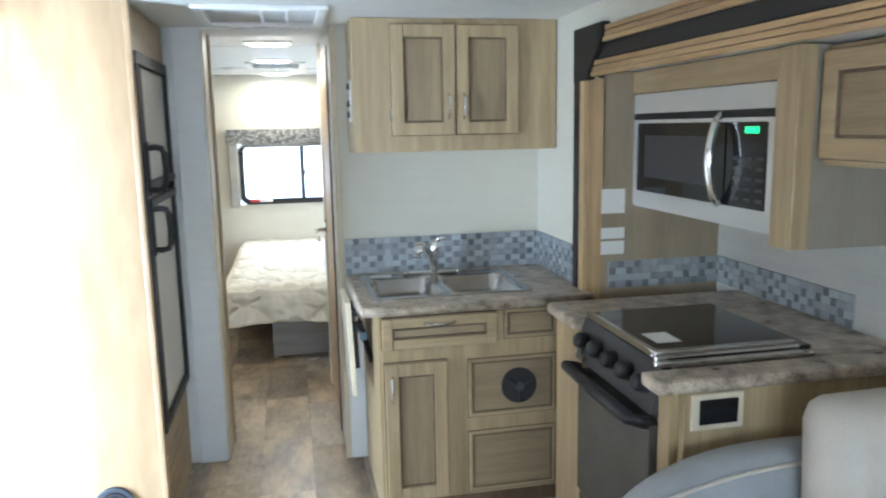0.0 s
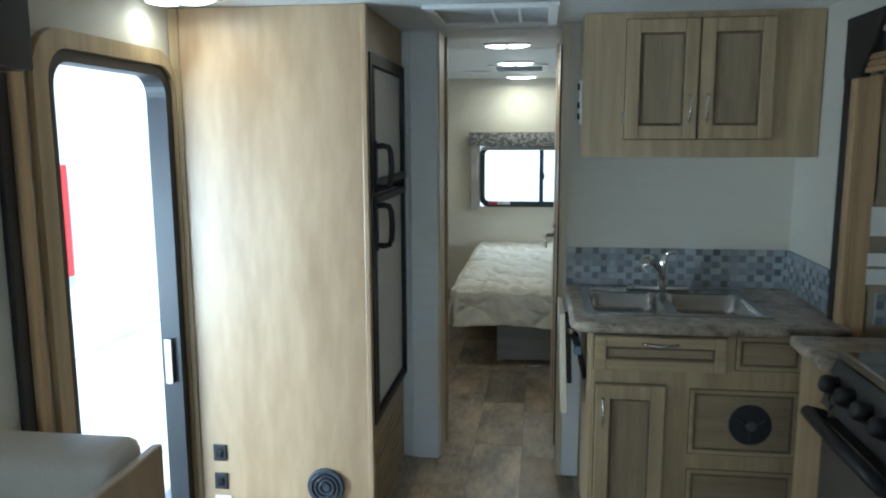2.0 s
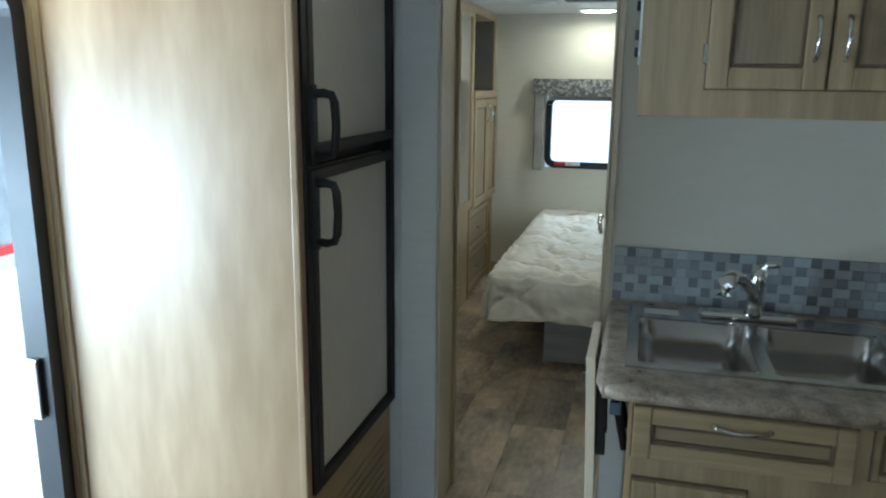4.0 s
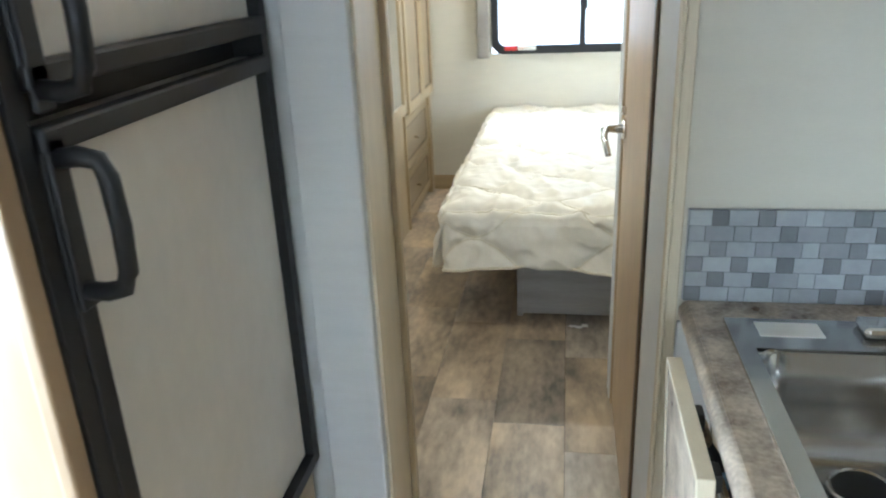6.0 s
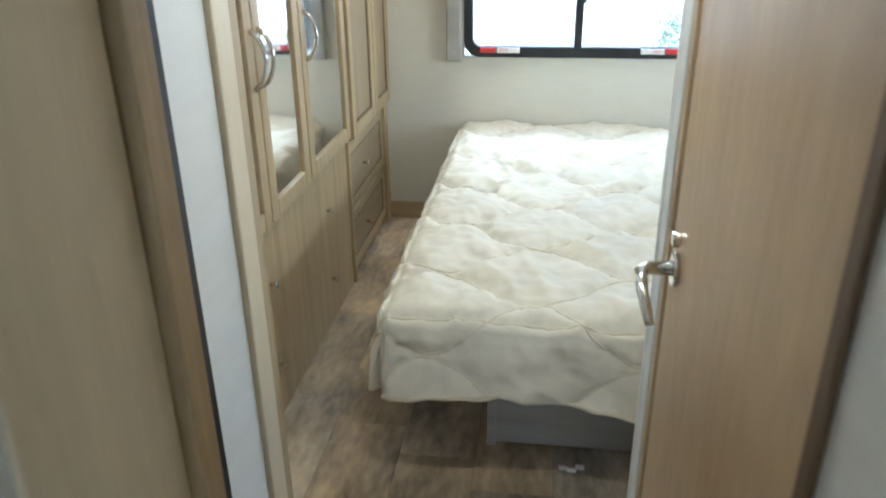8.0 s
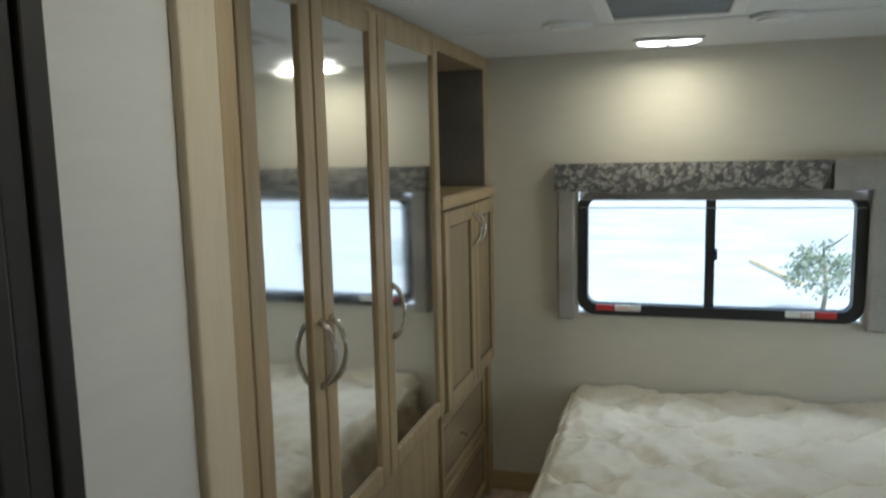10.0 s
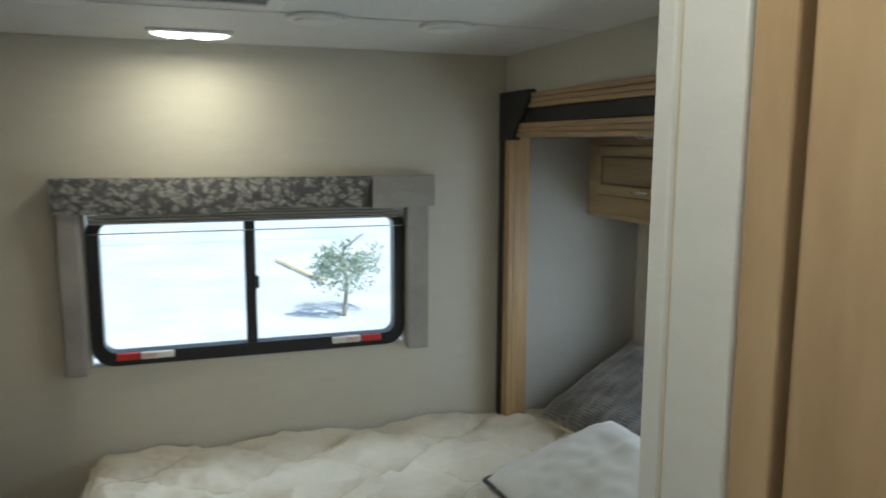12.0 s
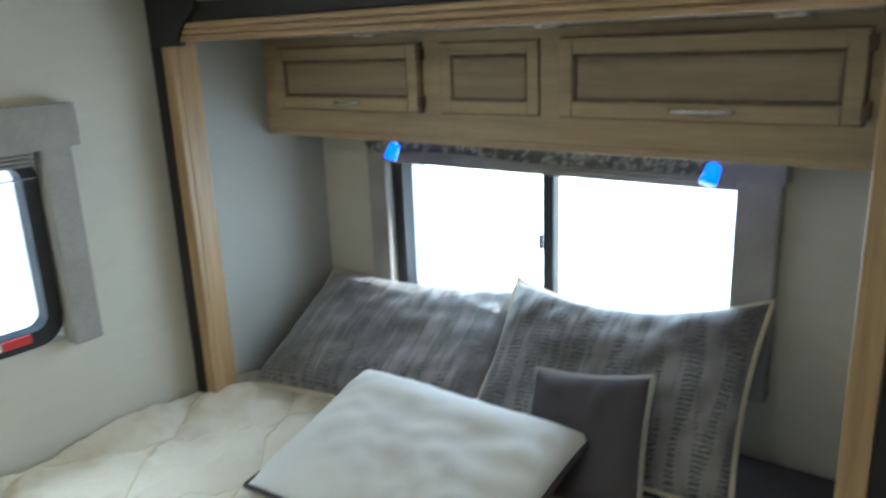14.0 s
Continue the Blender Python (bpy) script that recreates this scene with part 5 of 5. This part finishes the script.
for y in (6.12, 5.09):
    rl = thing("reading_lamp", (3.63, y, 1.36), "small blue-lit reading lamp hanging under the cupboard", "lamp", "reading lamps")
    part("stem", tube(bmesh.new(), [(3.635, y, 1.425), (3.632, y, 1.408)], 0.006, 8), chrome, rl, "", True)
    part("shade", tube(bmesh.new(), [(3.632, y, 1.412), (3.629, y + 0.003, 1.404), (3.618, y + 0.010, 1.374)], [0.012, 0.019, 0.021], 18), blue_lens, rl, "", True)
    part("lens", tube(bmesh.new(), [(3.6175, y + 0.0102, 1.3735), (3.615, y + 0.0115, 1.3665), (3.613, y + 0.0122, 1.362)], [0.0225, 0.0225, 0.016], 18), blue_lens, rl, "glowing blue lens", True)
for y in (6.05, 5.45, 4.9):
    pk = thing("ceiling_puck_lamp", (3.45, y, 1.755), "small round lamp in the slide-out ceiling", "lamp", "puck lamps")
    part("rim", disc(bmesh.new(), (3.45, y, 1.753), 0.04, 0.012, "z", 24, 0.003), chrome, pk)
# black slab stands for the side of a wall-mounted television
tvb = thing("wall_tv_edge", (3.17, 4.55, 1.05), "tall black television side on the wall beside the bed", "device")
part("case", B(3.14, 3.208, 4.44, 4.50, 0.80, 1.27, bev=0.006), black_plastic, tvb)

# ---- ceiling lamps and vents ----
def lamp(x, y, watts, TOP=TOP):
    """A twin oval ceiling lamp with two glowing lenses."""
    th = thing("ceiling_lamp", (x, y, TOP - 0.03), "lit twin oval white ceiling lamp", "lamp", "ceiling lamps")
    part("base", B(x - 0.135, x + 0.135, y - 0.05, y + 0.05, TOP - 0.012, TOP - 0.001, bev=0.006), white_plastic, th)
    for s in (-1, 1):
        bm = bmesh.new()
        bmesh.ops.create_uvsphere(bm, u_segments=20, v_segments=10, radius=1.0, matrix=Matrix.Translation((x + s * 0.067, y, TOP - 0.012)) @ Matrix.Rotation(s * -0.10, 4, "Y") @ Matrix.Diagonal((0.064, 0.040, 0.013, 1)))
        part("lens", bm, lamp_glow, th, "glowing warm lens", True)
    ob = new("ceiling_lamp_light", bpy.data.lights.new("ceiling_lamp_light", "AREA"))
    ob.data.shape, ob.data.size, ob.data.size_y, ob.data.energy, ob.data.color = "RECTANGLE", 0.26, 0.08, watts, (1.0, 0.87, 0.66)
    ob.matrix_world = pose(x, y, TOP - 0.045)


lamp(1.96, 6.46, 2.1), lamp(1.95, 5.17, 1.3), lamp(1.94, 4.07, 1.2)
lamp(0.90, 2.22, 0.5, 2.049)
av = thing("ceiling_air_grille", (1.95, 2.7, 2.03), "square white framed air grille in the kitchen ceiling", "vent")
bm = bmesh.new()
box(bm, 1.70, 1.74, 2.48, 2.95, 2.032, 2.0488, 0.004), box(bm, 2.16, 2.20, 2.48, 2.95, 2.032, 2.0488, 0.004)
box(bm, 1.74, 2.16, 2.48, 2.52, 2.032, 2.0488, 0.004), box(bm, 1.74, 2.16, 2.91, 2.95, 2.032, 2.0488, 0.004)
part("frame", bm, white_plastic, av)
part("gauze", B(1.742, 2.158, 2.522, 2.908, 2.043, 2.0487), mat("pale_blue_grey_gauze", (0.66, 0.68, 0.70), 0.7, vary=0.06), av, "pale grey gauze")
for x in (1.95, 2.05):
    part("bar", B(x - 0.006, x + 0.006, 2.522, 2.908, 2.036, 2.0428, bev=0.002), white_plastic, av)
vt = thing("ceiling_vent", (1.965, 5.60, TOP), "white framed grey ceiling vent", "vent")
bm = bmesh.new()
for a in ((1.745, 1.79, 5.33, 5.87), (2.14, 2.185, 5.33, 5.87), (1.79, 2.14, 5.33, 5.37), (1.79, 2.14, 5.83, 5.87)):
    box(bm, *a, TOP - 0.016, TOP - 0.001, 0.004)
part("frame", bm, white_plastic, vt)
part("mesh", B(1.79, 2.14, 5.37, 5.83, TOP - 0.010, TOP - 0.0015), mat("grey_vent_gauze", (0.20, 0.22, 0.24), 0.7), vt, "grey gauze")
for x, y in ((1.63, 5.92), (2.30, 6.03), (2.71, 6.05)):
    sp = thing("ceiling_speaker", (x, y, TOP), "flat round white ceiling fitting", "ceiling fitting", "ceiling fittings")
    part("rim", disc(bmesh.new(), (x, y, TOP - 0.007), 0.085, 0.012, "z", 32, 0.004), white_plastic, sp)
    part("cap", disc(bmesh.new(), (x, y, TOP - 0.016), 0.06, 0.008, "z", 32, 0.003), white_plastic, sp)

# ---- outside: a building with a red-framed window, a tree, a pole ----
ob = thing("building", (-3.1, 4, -0.8), "white rendered building with a red-framed window", "building")
part("wall", box(bmesh.new(), -3.6, -2.75, -6, 14, -0.8, 4.2), render_white, ob)
part("plinth_line", box(bmesh.new(), -2.75, -2.72, -6, 14, -0.8, -0.74), concrete, ob)
wf = part("window_frame", ring_frame(bmesh.new(), "x", -2.75, -2.70, rounded_loop(3.6, 6.85, 0.13, 1.29, 0.01), rounded_loop(3.68, 6.76, 0.20, 1.245, 0.01)), red_plastic, ob, "bright red window frame")
part("window_pane", B(-2.745, -2.735, 3.67, 6.77, 0.19, 1.25), mat("reflecting_pane", (0.35, 0.38, 0.39), 0.05, metal=0.7, bump=0), wf)


def tree(x, y, h, seed, rad=1.5):
    th = thing("tree", (x, y, -0.8), "small leafy green street tree", "tree")
    rng = random.Random(seed)
    bm = tube(bmesh.new(), [(x, y, -0.8), (x + 0.05, y, h * 0.3 - 0.8), (x, y + 0.05, h * 0.6 - 0.8)], [0.06 * rad, 0.045 * rad, 0.03 * rad], 8)
    for k in range(7):
        a = k * 0.9
        z = h * (0.35 + 0.05 * k) - 0.8
        tube(bm, [(x, y, z), (x + 0.33 * rad * math.cos(a), y + 0.33 * rad * math.sin(a), z + 0.2 * rad), (x + 0.6 * rad * math.cos(a), y + 0.6 * rad * math.sin(a), z + 0.4 * rad)], [0.027 * rad, 0.02 * rad, 0.01 * rad], 6)
    part("trunk", bm, bark, th)
    bm = bmesh.new()
    for k in range(2600):
        a, b, r = rng.uniform(0, 6.28), rng.gauss(0, 0.5), rng.uniform(0.3, 1.0) ** 0.6
        c = Vector((x + rad * r * math.cos(a) * math.cos(b), y + rad * r * math.sin(a) * math.cos(b), h * 0.58 - 0.8 + rad * r * math.sin(b)))
        if noise.noise(c * 1.2) < -0.12:
            continue
        d1 = Vector((rng.gauss(0, 1), rng.gauss(0, 1), rng.gauss(0, 1))).normalized() * 0.055 * rad
        d2 = d1.cross(Vector((rng.gauss(0, 1), rng.gauss(0, 1), 1))).normalized() * 0.03 * rad
        bm.faces.new([bm.verts.new(c + d1), bm.verts.new(c + d2), bm.verts.new(c - d1), bm.verts.new(c - d2)])
    part("crown", bm, leaf_mat, th)
    return th


tree(4.05, 14.5, 1.55, 4, 0.62)
kb = thing("kerb", (3.9, 18.5, -0.8), "yellow painted parking kerb", "kerb")
bm = tube(bmesh.new(), [(3.67, 19.9, -0.74), (4.2, 17.1, -0.74)], 0.035, 8)
part("bar", bm, yellow_paint, kb)
pl = thing("street_pole", (0.2, 20, -0.8), "thin grey pole with overhead cable", "pole")
part("shaft", tube(bmesh.new(), [(0.0, 20, -0.8), (0.0, 20, 6.5)], 0.09, 10), cable_mat, pl)
part("cable", tube(bmesh.new(), [(-25, 21, 3.4), (0, 21, 3.2), (30, 21, 3.5)], 0.03, 6), cable_mat, pl)

# ---- mosaic tiles ----
TILE = {}


def tile(parent, plane, c, out, a0, a1, z0, z1, material):
    """One mosaic tile on its grout; alike tiles share their mesh."""
    w, h = round(a1 - a0, 3), round(z1 - z0, 3)
    key = plane, out, w, h, material.name
    if key not in TILE:
        bm = slab(bmesh.new(), plane, 0, out * 0.005, -w / 2, w / 2, -h / 2, h / 2)
        me = bpy.data.meshes.new("tile")
        bmesh.ops.recalc_face_normals(bm, faces=bm.faces)
        bm.to_mesh(me), bm.free()
        me.materials.append(material)
        TILE[key] = me
    ob = new("tile", TILE[key])
    ob.parent = parent
    ob.location = at_plane(plane, c, (a0 + a1) / 2, (z0 + z1) / 2) - ORG[parent.name]


TH = 0.0279


def splash(name, plane, c, out, a0, a1, z0, rows, label, seed):
    """A splashback of small tiles, in courses of alternating lengths."""
    th = solid(name, slab(bmesh.new(), plane, c, c + out * 0.006, a0, a1, z0, z0 + rows * TH, 0.001), grout, label, "splashback", kind="")
    rng = random.Random(seed)
    for r in range(rows):
        a, dark = a0 + 0.002 - 0.037 * (r % 2), True
        while a < a1 - 0.012:
            w = 0.027 if dark else 0.047
            lo, hi = max(a, a0 + 0.002), min(a + w, a1 - 0.002)
            if hi - lo > 0.008:
                m = tile_dark if dark and rng.random() < 0.72 else tile_mat
                tile(th, plane, c + out * 0.006, out, lo, hi - 0.001, z0 + r * TH + 0.0006, z0 + r * TH + TH - 0.0006, m)
            a += w
            dark = not dark


splash("splashback", "y", 3.039, -1, 2.262, 3.205, 0.915, 6, "grey mosaic tile splashback behind the sink", 1)
splash("splashback", "x", 3.2095, -1, 2.50, 3.03, 0.915, 6, "grey mosaic tile splashback on the side wall", 2)
splash("splashback", "x", KB - 0.001, -1, 1.60, 2.40, 0.919, 4, "grey mosaic tile splashback behind the cooker", 3)
splash("splashback", "y", 2.4035, -1, 3.30, 3.79, 0.919, 4, "grey mosaic tile splashback on the end panel", 4)

# ---- floor planks ----
fl = thing("floor", (2.0, 2.5, 0), "weathered brown and grey plank vinyl floor", "floor", kind="structure")
PLANK = {}
rng = random.Random(11)
PW, PLEN = 0.243, 0.61
for i in range(-4, 9):
    x0 = 1.826 + i * PW
    x1 = x0 + PW
    if x1 < L + 0.02 or x0 > 3.86:
        continue
    y = -1.84 + ((0.31 + 0.47 * i) % PLEN) - PLEN
    while y < REAR:
        a, b = max(y, FRONT), min(y + PLEN, REAR)
        if b - a > 0.02:
            key = round(b - a, 3)
            if key not in PLANK:
                bm = box(bmesh.new(), 0.0008, PW - 0.0008, 0.0008, b - a - 0.0008, -0.006, 0.0)
                me = bpy.data.meshes.new("plank")
                bmesh.ops.recalc_face_normals(bm, faces=bm.faces)
                bm.to_mesh(me), bm.free()
                me.materials.append(floor_mat)
                PLANK[key] = me
            ob = new("plank", PLANK[key])
            ob.parent = fl
            ob.location = Vector((x0, a, 0)) - ORG[fl.name]
        y += PLEN
